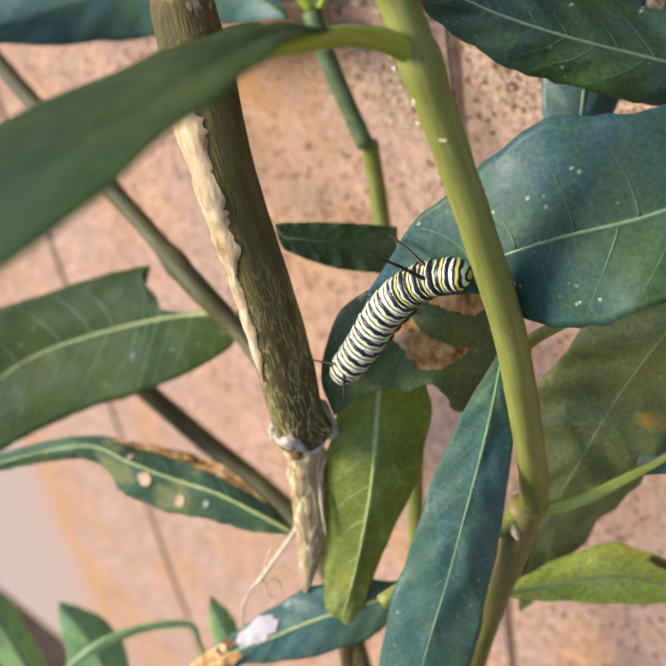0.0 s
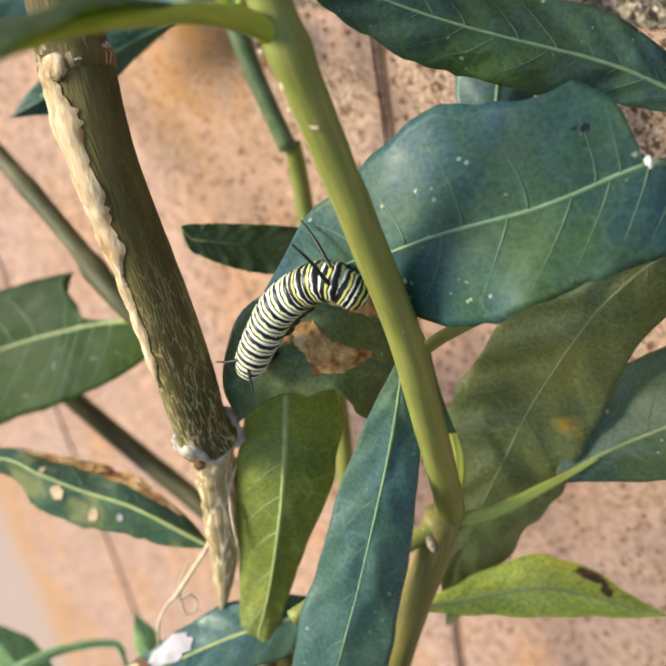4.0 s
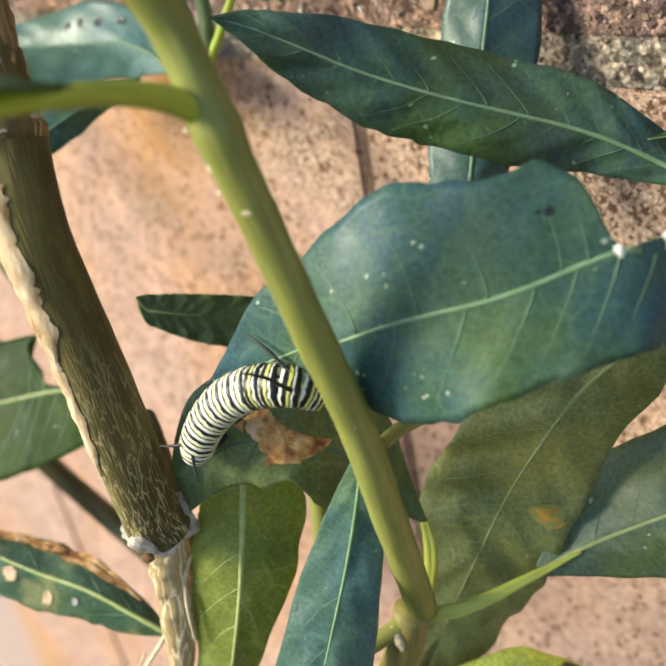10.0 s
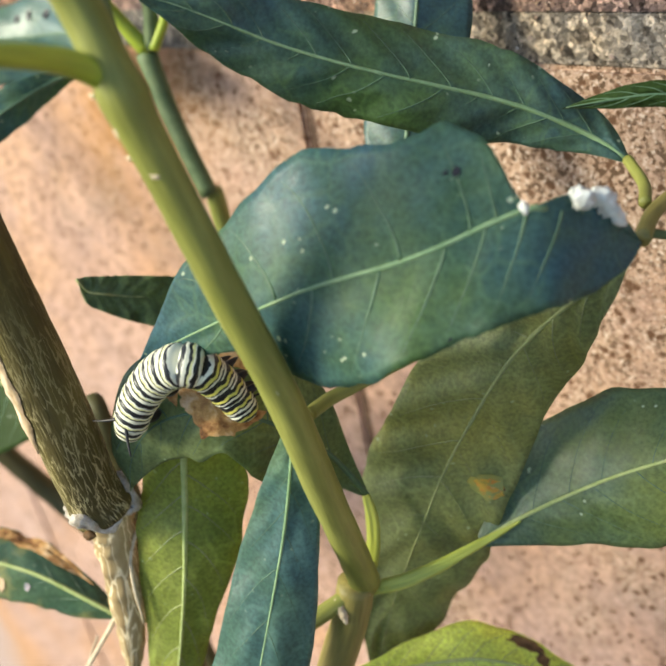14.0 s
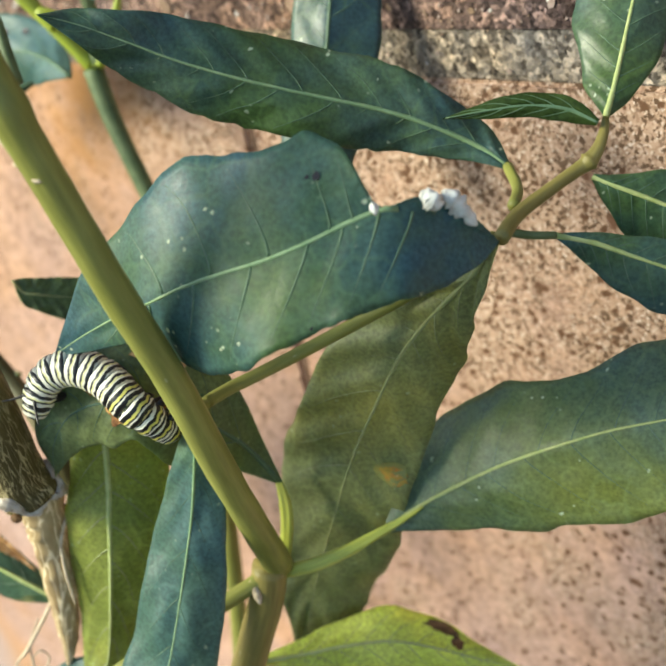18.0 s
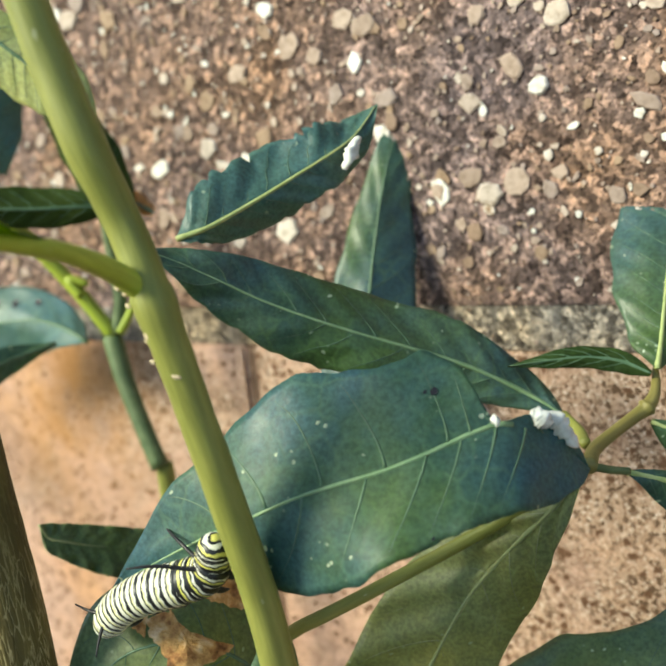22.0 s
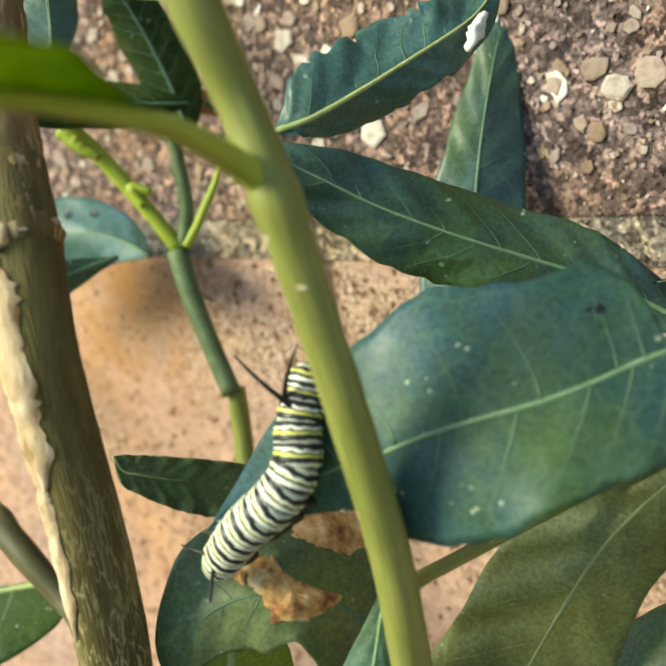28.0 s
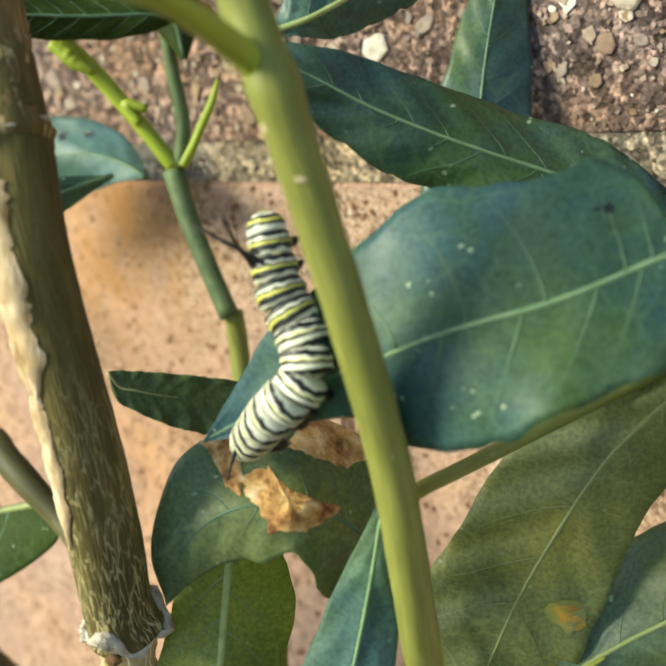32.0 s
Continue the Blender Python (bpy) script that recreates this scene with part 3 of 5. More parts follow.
    if veins:
        vv, ff = [], []
        for k in range(1, veins + 1):
            for sd in (-1, 1):
                s0 = 0.06 + 0.86 * (k - (0.25 if sd > 0 else 0.0)) / (veins + 1) + rnd.uniform(-0.012, 0.012)
                line = []
                for e in (0.02, 0.12, 0.25, 0.37, 0.5, 0.61, 0.72, 0.8, 0.87):
                    p, q = surface(min(s0 + 0.13 * e ** 1.3 / (veins / 9), 0.99), sd * e)
                    line.append((*((p + q * (0.00013 - 0.00004 * rib * (1.1 - e))) * 1000), 0.22 * rib * (1.1 - e)))
                v, f = tube_data(line, 4, 2)
                off = len(vv)
                vv += list(v)
                ff += [tuple(x + off for x in g) for g in f]
        part("venation", mesh_of("venation", vv, ff, VEIN_OLIVE if mat in (LEAF_OLIVE, LEAF_MOSS) else VEIN if mat == LEAF_BRIGHT else VEIN_DULL), blade)
    for outline, smat, sname in patches:
        mid_s, mid_u = np.mean(outline, axis=0)
        pv, pf, count = [], [], 64
        for ring in range(6):
            for k in range(count):
                at = k / count * len(outline)
                a, b = outline[int(at)], outline[(int(at) + 1) % len(outline)]
                f = at - int(at)
                r = ring / 5 * (1 + 0.16 * noise.noise(Vector((k * 0.5, mid_s * 40, 1))) + 0.1 * noise.noise(Vector((k * 1.3, mid_s * 40, 2))))
                ss, uu = mid_s + (a[0] * (1 - f) + b[0] * f - mid_s) * r, mid_u + (a[1] * (1 - f) + b[1] * f - mid_u) * r
                p, up_ = surface(ss, min(1.0, max(-1.0, uu)) or 0.001)
                crinkle = 0.5 + noise.noise(Vector((ss * 45, uu * 6, seed))) + 0.5 * noise.noise(Vector((ss * 110, uu * 14, seed)))
                pv.append(p + up_ * (0.0003 + 0.0007 * max(0, crinkle) * (1 - (ring / 5) ** 3)))
        for ring in range(5):
            for k in range(count):
                k2 = (k + 1) % count
                pf.append((ring * count + k, ring * count + k2, (ring + 1) * count + k2, (ring + 1) * count + k))
        part(sname, mesh_of(sname, pv, pf, smat), blade)
    for s0, u0, ds, du, smat, sname in spots:
        pv, pf = [], []
        for ring in range(5):
            for k in range(28):
                q = 2 * math.pi * k / 28
                r = ring / 4 * (1 + 0.35 * noise.noise(Vector((2.2 * math.cos(q), 2.2 * math.sin(q), s0 * 9 + seed))) + 0.16 * noise.noise(Vector((7 * math.cos(q), 7 * math.sin(q), u0 * 9))))
                p, up_ = surface(s0 + ds * r * math.cos(q), min(1.0, max(-1.0, u0 + du * r * math.sin(q))) or 0.001)
                pv.append(p + up_ * (0.00028 + 0.0005 * ring / 4 * (0.5 + 0.5 * noise.noise(Vector((3 * math.cos(q), 3 * math.sin(q), s0 * 30))))))
        for ring in range(4):
            for k in range(28):
                k2 = (k + 1) % 28
                pf.append((ring * 28 + k, ring * 28 + k2, (ring + 1) * 28 + k2, (ring + 1) * 28 + k))
        part(sname, mesh_of(sname, pv, pf, smat), blade)
    return blade


def blade(parent, rib, upper, lower, mat, vein=VEIN, label="", seed=1, thick=0.9, bulge=0.035, veins=8, holes=(), start=0, under=None, rag=1.0):
    """A broad blade between an upper and a lower edge, with its midrib between them (millimetres)."""
    o = np.array(parent.location)
    n_len, half = 96, 11
    mid, top, low = (spline(r, n_len) * 0.001 - o for r in (rib, upper, lower))
    rnd = random.Random(seed)
    along = np.gradient(mid, axis=0)
    along /= np.linalg.norm(along, axis=1)[:, None]

    def surface(s, u):
        i = min(max(s, 0), 1) * (n_len - 1)
        k = min(int(i), n_len - 2)
        f = i - k
        lerp = lambda arr: arr[k] * (1 - f) + arr[k + 1] * f
        c, e = lerp(mid), lerp(top) if u > 0 else lerp(low)
        side = e - c
        w = float(np.linalg.norm(side)) + 1e-6
        n = np.cross(side if u > 0 else -side, lerp(along))
        n /= np.linalg.norm(n) + 1e-9
        a = abs(u)
        ragged = 1 + 0.035 * rag * noise.noise(Vector((s * 30, sd_sign(u), seed))) * a
        x = a * ragged
        lift = bulge * w * 4 * a * (1 - a) * (0.6 + 0.5 * noise.noise(Vector((s * 5, u * 2, seed))))
        lift += 0.0003 * min(1, 3 * a) * noise.noise(Vector((s * 9, u * 2.4, seed * 3.1)))
        lift += 0.00012 * min(1, w / 0.006) * min(1, 4 * a) * math.cos(2 * math.pi * ((s - 0.11 * a) * (veins + 1))) * (1 - 0.5 * a)
        lift += 0.0006 * rag * a ** 3 * min(1, w / 0.008) * math.sin(s * 38 + seed)
        return c + side * x + n * lift, n

    us = [v / half for v in range(-half, half + 1)]
    verts, faces, m = [], [], 2 * half + 1
    for layer in (1, -1):
        for i in range(n_len):
            for u in us:
                p, q = surface(i / (n_len - 1), u or 1e-4)
                verts.append(p + q * 0.00013 * layer)
    total = n_len * m
    for i in range(n_len - 1):
        for j in range(m - 1):
            a = i * m + j
            faces.append((a, a + m, a + m + 1, a + 1))
            faces.append((total + a, total + a + 1, total + a + m + 1, total + a + m))
        for j in (0, m - 1):
            a = i * m + j
            quad = (a, total + a, total + a + m, a + m)
            faces.append(quad if j == 0 else quad[::-1])
    for i in (0, n_len - 1):
        for j in range(m - 1):
            a = i * m + j
            quad = (a, a + 1, total + a + 1, total + a)
            faces.append(quad if i == 0 else quad[::-1])
    body = part("leaf", mesh_of("leaf", verts, faces, mat), parent, label)
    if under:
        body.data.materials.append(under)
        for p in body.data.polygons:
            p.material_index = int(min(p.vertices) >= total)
    line = []
    for i in range(start, n_len, 3):
        p, q = surface(i / (n_len - 1), 1e-4)
        r = thick * (1 - 0.8 * i / n_len)
        line.append((*((p + q * (0.00013 - 0.0004 * r)) * 1000), r))
    v, f = tube_data(line, 6, 1)
    part("midrib", mesh_of("midrib", v, f, vein), body)
    vv, ff = [], []
    for k in range(1, veins + 1):
        for sd in (-1, 1):
            s0 = 0.1 + 0.82 * (k - (0.4 if sd > 0 else 0.0)) / (veins + 1) + rnd.uniform(-0.02, 0.02)
            line = []
            for e in (0.02, 0.12, 0.25, 0.37, 0.5, 0.61, 0.72, 0.8, 0.88):
                p, q = surface(min(s0 + 0.085 * e ** 1.4, 0.99), sd * e)
                line.append((*((p + q * (0.0001 - 0.00006 * thick * (1.1 - e))) * 1000), (0.36 + 0.12 * rnd.random()) * thick * (1.08 - e)))
            v, f = tube_data(line, 4, 2)
            off = len(vv)
            vv += list(v)
            ff += [tuple(x + off for x in g) for g in f]
    if veins:
        part("venation", mesh_of("venation", vv, ff, VEIN_DULL), body)
    for s0, u0, ds, du, smat, sname in holes:
        ring = []
        for k in range(14):
            q = 2 * math.pi * k / 14
            r = 1 + 0.5 * noise.noise(Vector((2 * math.cos(q), 2 * math.sin(q), seed + s0)))
            p, n = surface(s0 + ds * r * math.cos(q), u0 + du * r * math.sin(q))
            ring.append(p + n * 0.00035)
        part(sname, mesh_of(sname, ring, [tuple(range(14))], smat, False), body)
    return body


def sd_sign(u):
    return 1.0 if u > 0 else -1.0


def box_mesh(name, x0, x1, y0, y1, z0, z1, mat, bevel=0.002, cuts=0):
    bm = bmesh.new()
    bmesh.ops.create_cube(bm, size=1)
    for v in bm.verts:
        v.co = Vector((x0 + (v.co.x + 0.5) * (x1 - x0), y0 + (v.co.y + 0.5) * (y1 - y0), z0 + (v.co.z + 0.5) * (z1 - z0)))
    bmesh.ops.bevel(bm, geom=bm.edges[:], offset=bevel, segments=2, affect="EDGES")
    me = bpy.data.meshes.new(name)
    bm.to_mesh(me)
    bm.free()
    me.materials.append(mat)
    return me


# ---- ground and wall ----
GROUND = -0.5
gm = mesh_of("ground", [(-60, -60, GROUND), (60, -60, GROUND), (60, 60, GROUND), (-60, 60, GROUND)], [(0, 1, 2, 3)], SOIL, False)
tagged(new("ground", gm), "dark bare soil at the foot of the wall", "ground", kind="structure")
wall = tagged(new("wall_north", box_mesh("wall_north", -2.6, 1.6, 0.0005, 0.2, GROUND, 0.2365, MORTAR)), "garden wall faced with terracotta slabs in dark mortar", "wall", kind="structure")
J1, SLAB = -0.187, 0.306
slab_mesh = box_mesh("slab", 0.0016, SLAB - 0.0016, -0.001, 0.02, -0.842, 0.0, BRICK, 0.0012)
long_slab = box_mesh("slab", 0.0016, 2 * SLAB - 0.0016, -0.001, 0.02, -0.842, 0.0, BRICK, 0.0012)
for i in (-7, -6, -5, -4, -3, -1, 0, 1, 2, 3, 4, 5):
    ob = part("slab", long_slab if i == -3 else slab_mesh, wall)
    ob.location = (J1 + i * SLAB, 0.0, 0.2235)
part("mortar_bed", box_mesh("mortar_bed", -2.6, 1.6, -0.0004, 0.2, 0.2236, 0.236, BED, 0.0004), wall, "sandy grey bedding mortar")
coping = tagged(new("coping", box_mesh("coping", -2.6, 1.6, -0.0007, 0.24, 0.2345, 0.52, CONCRETE, 0.0015)), "weathered exposed-aggregate concrete block course on the wall", "concrete", kind="structure")


def pebbles():
    """Flat broken stones, cut off level with the face of the concrete."""
    rnd = random.Random(5)
    verts, faces = [], []
    for count, r0, r1, power, most in ((1500, 0.0012, 0.0042, 1.8, 9), (3600, 0.0006, 0.0014, 1.2, 7), (6500, 0.0003, 0.0008, 1.0, 5)):
        for k in range(count):
            x, z = rnd.uniform(-0.46, 0.06), 0.226 + 0.28 * rnd.random() ** 0.93
            if z < 0.238 + r1 and r1 > 0.001:
                continue
            r = r0 + (r1 - r0) * rnd.random() ** power
            sx, sz, turn = rnd.uniform(0.7, 1.3), rnd.uniform(0.55, 1.05), rnd.uniform(0, 3.1)
            n = rnd.randint(most - 2, most)
            proud = rnd.uniform(0.04, 0.16) * r
            lean = rnd.uniform(-0.1, 0.1)
            ring = []
            for q in range(n):
                a = 2 * math.pi * (q + rnd.uniform(-0.3, 0.3)) / n
                d = r * rnd.uniform(0.72, 1.18)
                ring.append((d * sx * math.cos(a), d * sz * math.sin(a)))
            off = len(verts)
            for shrink, out in ((1.0, -0.25 * r), (0.97, 0.35 * proud), (0.78, proud)):
                for a, c in ring:
                    verts.append((x + shrink * (a * math.cos(turn) - c * math.sin(turn)), -0.0012 - out - lean * shrink * a * (out > 0), z + shrink * (a * math.sin(turn) + c * math.cos(turn))))
            for lay in (0, 1):
                for q in range(n):
                    q2 = (q + 1) % n
                    faces.append((off + lay * n + q, off + lay * n + q2, off + lay * n + n + q2, off + lay * n + n + q))
            faces.append(tuple(off + 2 * n + q for q in range(n)))
    return mesh_of("aggregate_stones", verts, faces, PEBBLE, False)


tagged(new("aggregate_stones", pebbles()), "pale and pinkish stones set in weathered concrete", "stones", kind="stuff")

# ---- plants ----
def foot(rows, dx=0.0, dy=0.0):
    """The rows carried on down into the ground."""
    x, y, z, r = rows[-1]
    g = GROUND * 1000
    return rows + [(x + dx * 0.5, y + dy * 0.5, (z + g) / 2, r), (x + dx, y + dy, g - 4, r)]


def plant(label, base, group="milkweed plants"):
    return thing("milkweed_plant", label, "plant", base, group)


def base_of(rows):
    return (rows[-1][0] * 0.001, rows[-1][1] * 0.001, GROUND)


FRONT_UP = [(-124.8, -132, 352.8, 2.94), (-122.2, -130.9, 341.7, 2.97), (-119.5, -129.9, 330.3, 3.05), (-116.8, -128.8, 318.8, 3.15), (-113.9, -127.7, 307, 3.31), (-111, -126.6, 295.1, 3.47), (-107.9, -125.3, 283.5, 3.52), (-106.1, -121.6, 271.7, 3.2), (-103.4, -121.1, 262.8, 3.3), (-101.3, -120.9, 255.5, 3.32), (-99.1, -118.6, 240.5, 3.17), (-96.9, -115.6, 222.6, 3.19), (-96.5, -110.3, 201.1, 3.25), (-98.2, -104.9, 177.4, 3.35), (-102, -97.5, 152.4, 3.4), (-107, -90.9, 134.2, 3.6)]
FRONT_LOW = foot([(-107.8, -92.8, 135.3, 4.3), (-109.5, -96.1, 124.6, 4.33), (-112.7, -102.8, 109.8, 4.21), (-114.9, -109.3, 96.4, 4.18), (-117.5, -115.2, 79.3, 4.31), (-119.2, -121.8, 60.6, 4.43), (-121.6, -130.4, 26.7, 4.67)], -8, -6)
front = plant("slender green milkweed with broad chewed leaves on a side branch", base_of(FRONT_LOW))
tube("stem", FRONT_UP, STEM, front, 18, 6, 0.05, nodes=((0.585, 0.13),))
for k, at in enumerate([(-101.99, -123.66, 252.8), (-98.54, -122.31, 246.14), (-95.75, -118.58, 226.54), (-102.84, -122.99, 251.88), (-102.77, -122.36, 248.42), (-101.7, -123.77, 253.24), (-98.07, -122.06, 246.08), (-106.71, -124.18, 260.92), (-105.93, -123.45, 259.84), (-105.44, -123.49, 257.96)]):
    at = np.array(at)
    v, f = tube_data([tuple(at + np.array((-0.5, -0.2, 0.3)) * q) + (w,) for q, w in ((-1.0, 0.12), (-0.4, 0.34), (0.4, 0.3), (1.0, 0.1))], 7, 3, 0.6, k, front.location)
    part("scale", mesh_of("scale", v, f, FIBRE), front, "tiny pale scale on the stem")
tube("lower_stem", FRONT_LOW, STEM_LOW, front, 16, 5, 0.05)
v, f = tube_data([(-109.8, -98.2, 133.9, 0.41), (-108.6, -98.5, 132.2, 0.93), (-107.4, -98.9, 130.3, 0.83), (-106.5, -99.4, 128.8, 0.31)], 10, 5, 0.9, 3, front.location)
part("bud_fluff", mesh_of("bud_fluff", v, f, FIBRE), front, "pale woolly bud at the node")
tube("petiole", [(-102.2, -119.6, 255, 2.5), (-102.6, -121.6, 259.4, 2.1), (-103.3, -127.3, 264, 1.9), (-101.2, -137.2, 268.1, 1.6), (-99.8, -146, 270.5, 1.4), (-98.8, -157, 272.7, 1.2), (-95.3, -171.2, 274.2, 0.8), (-92.5, -186, 274.7, 0.6), (-93.5, -207, 272.1, 0.2)], PETIOLE, front, 16)
tube("side_shoot", [(-112.5, -112.2, 258.1, 1.23), (-114.3, -111.1, 262.4, 1.04), (-116.8, -109.6, 268, 0.92), (-119, -108.7, 272.5, 0.73), (-120.9, -107.5, 277, 0.24)], STEM_GREY, front, 8)
CAMSIDE = (0.55, -0.55, 0.6)
tube("petiole", [(-108.5, -90.5, 130.5, 1.6), (-104.7, -87.9, 131.4, 1.7), (-100.3, -84.5, 132.5, 1.69), (-95.5, -78.2, 133.9, 1.48), (-90.2, -72.3, 137, 1.15), (-85.9, -67.8, 139.6, 0.73), (-81.4, -65.2, 143.3, 0.31)], PETIOLE_PALE, front, 20, groove=CAMSIDE)
tube("petiole", [(-107.4, -90.1, 132.2, 1.38), (-107.7, -87, 136.6, 1.59), (-107.7, -84.9, 141.9, 1.58), (-108.7, -83.1, 146.9, 1.47), (-110.3, -82, 151.6, 0.94)], PETIOLE_PALE, front, 20, groove=CAMSIDE)
tube("petiole", [(-107, -92.6, 133.8, 2.1), (-110.9, -100, 131.4, 2.09), (-115.4, -108.2, 129, 2.08), (-121.1, -118.3, 125.9, 2.07), (-127.3, -129.6, 121.8, 2.06)], STEM, front)
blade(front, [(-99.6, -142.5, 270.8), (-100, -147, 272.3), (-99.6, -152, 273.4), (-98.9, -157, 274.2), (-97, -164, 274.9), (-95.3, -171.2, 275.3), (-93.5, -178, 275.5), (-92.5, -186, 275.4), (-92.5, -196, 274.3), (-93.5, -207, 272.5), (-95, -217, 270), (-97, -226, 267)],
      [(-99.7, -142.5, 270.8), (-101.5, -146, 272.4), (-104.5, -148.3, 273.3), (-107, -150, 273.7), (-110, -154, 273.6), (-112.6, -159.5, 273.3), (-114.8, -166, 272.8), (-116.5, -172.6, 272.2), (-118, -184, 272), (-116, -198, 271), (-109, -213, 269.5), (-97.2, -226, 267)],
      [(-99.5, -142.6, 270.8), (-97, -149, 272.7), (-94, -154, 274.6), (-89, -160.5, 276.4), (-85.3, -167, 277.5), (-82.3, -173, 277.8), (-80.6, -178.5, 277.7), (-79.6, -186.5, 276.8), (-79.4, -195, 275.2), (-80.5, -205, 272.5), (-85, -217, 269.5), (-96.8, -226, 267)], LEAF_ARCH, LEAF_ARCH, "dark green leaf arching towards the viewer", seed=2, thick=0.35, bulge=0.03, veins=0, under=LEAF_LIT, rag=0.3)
leaf(front, [(-89.6, -69.6, 136.9, 1.5, 1.5), (-81.8, -64.6, 143.4, 7.2, 9.8), (-72.8, -60.3, 150, 12.1, 16.6), (-63.4, -55.8, 156, 16.1, 17.6), (-53.4, -51.6, 161.2, 18, 15.2), (-43.6, -46.4, 165.2, 19, 13.9), (-34, -42.1, 168.2, 18.6, 17.7), (-24.5, -36.7, 170.2, 15.1, 15.1), (-15.8, -29.9, 172.5, 8.8, 8.8), (-8.2, -23.6, 175.4, 0, 0)], (0.389, -0.672, 0.63), LEAF_SAGE, fold=0.2, vein=VEIN, rib=0.6, seed=3, pucker=1.5, label="broad blue-green leaf with a pale midrib")
leaf(front, [(-110.2, -81.7, 151.3, 0.6, 0.6), (-113.4, -86.3, 164, 4.8, 8), (-113.6, -93.8, 174.8, 11.7, 12.5), (-115.1, -100.8, 183, 16.6, 10), (-118.8, -106.7, 187.7, 18.1, 8.2), (-126.2, -112, 188.1, 15.8, 9.5), (-133, -115.8, 184.7, 11.6, 7.8), (-138.9, -118.4, 176.9, 5.9, 4.9), (-143.1, -119, 166.9, 0, 0)], (0.593, -0.564, 0.574), LEAF_DROOP, fold=0.12, seed=4, veins=7, vein=VEIN_DULL, label="drooping green leaf with torn dry brown patches", patches=(
    (((0.459, 1.0), (0.398, 1.0), (0.334, 1.0), (0.295, 0.99), (0.375, 0.57), (0.466, 0.49), (0.53, 0.54), (0.518, 0.72)), DRY_PATCH, "dry_patch"),
    (((0.625, 0.36), (0.57, 0.4), (0.548, 0.22), (0.514, 0.11), (0.441, 0.07), (0.377, 0.12), (0.423, -0.26), (0.482, -0.58), (0.573, -0.56), (0.589, -0.06), (0.623, 0.12)), DRY_PATCH, "dry_patch"),
    (((0.691, 1.0), (0.641, 0.94), (0.627, 0.58), (0.625, 0.4), (0.632, 0.11), (0.666, 0.33), (0.677, 0.69)), DRY_PATCH, "dry_edge")))
leaf(front, [(-104, -101, 190.3, 0.7, 0.7), (-105, -102.8, 184.9, 2, 2), (-106.4, -105.1, 174.8, 4.9, 4.3), (-108.4, -108.7, 161.7, 8.1, 7.1), (-110, -114.2, 148.3, 9.6, 8.6), (-111.4, -121.6, 132.8, 10.9, 10), (-112.6, -129.5, 118.8, 11.2, 11), (-114.2, -137.1, 103.2, 9.9, 9.9), (-115.1, -144, 89.9, 5.8, 5.8), (-115.7, -148.7, 80.9, 0, 0)], (0.472, -0.485, 0.736), LEAF_WAXY, rib=0.5, vein=VEIN_TEAL, pucker=1.6, fold=0.15, seed=5, label="narrow hanging blue-green leaf")

BARK_UP = [(-171.8, -106.4, 306.6, 5.64), (-168.2, -112.3, 292.8, 5.86), (-163.8, -117.5, 278.6, 5.9), (-158.7, -121.4, 265.2, 6.12), (-153.4, -125.7, 251.1, 6.87), (-149.7, -128.3, 237.3, 6.28), (-149, -127.5, 221.2, 6.19), (-148, -126.6, 203.7, 6.4), (-148, -125.6, 185.1, 6.53), (-149.6, -124.2, 168.9, 6.3), (-149.7, -123, 163, 7.1)]
BARK_LOW = [(-154.6, -120.2, 162.8, 6.32), (-154.7, -119.9, 156.3, 5.57), (-155.1, -120.4, 149.4, 4.78), (-156.1, -121, 140.6, 4.55), (-156.6, -122.2, 130.7, 4.18), (-157.3, -123.9, 120.5, 3.34), (-158.5, -125.8, 110.7, 2), (-159, -128.2, 104.1, 0.59)]
CORE = foot([(-155.1, -117.1, 152.7, 2.39), (-155.4, -113.7, 138.2, 2.26), (-153.3, -112.8, 122.9, 2.33), (-156.8, -115.3, 92.1, 2.48), (-157.2, -123.2, 61.2, 2.59), (-156.4, -132.6, 29.7, 2.69)], 6, 6)
woody = plant("thick old milkweed stem with streaked bark and a pale scar", base_of(CORE))
tube("root_stem", CORE, BARK_OLD, woody)
tube("stem", BARK_UP[3:], BARK, woody, 24, 8, 0.025, nodes=((0.97, 0.05),))
tube("upper_stem", BARK_UP[:5], BARK_OLD, woody, 24, 8, 0.16, nodes=((0.97, 0.1),), label="upper stem with peeling streaked bark")


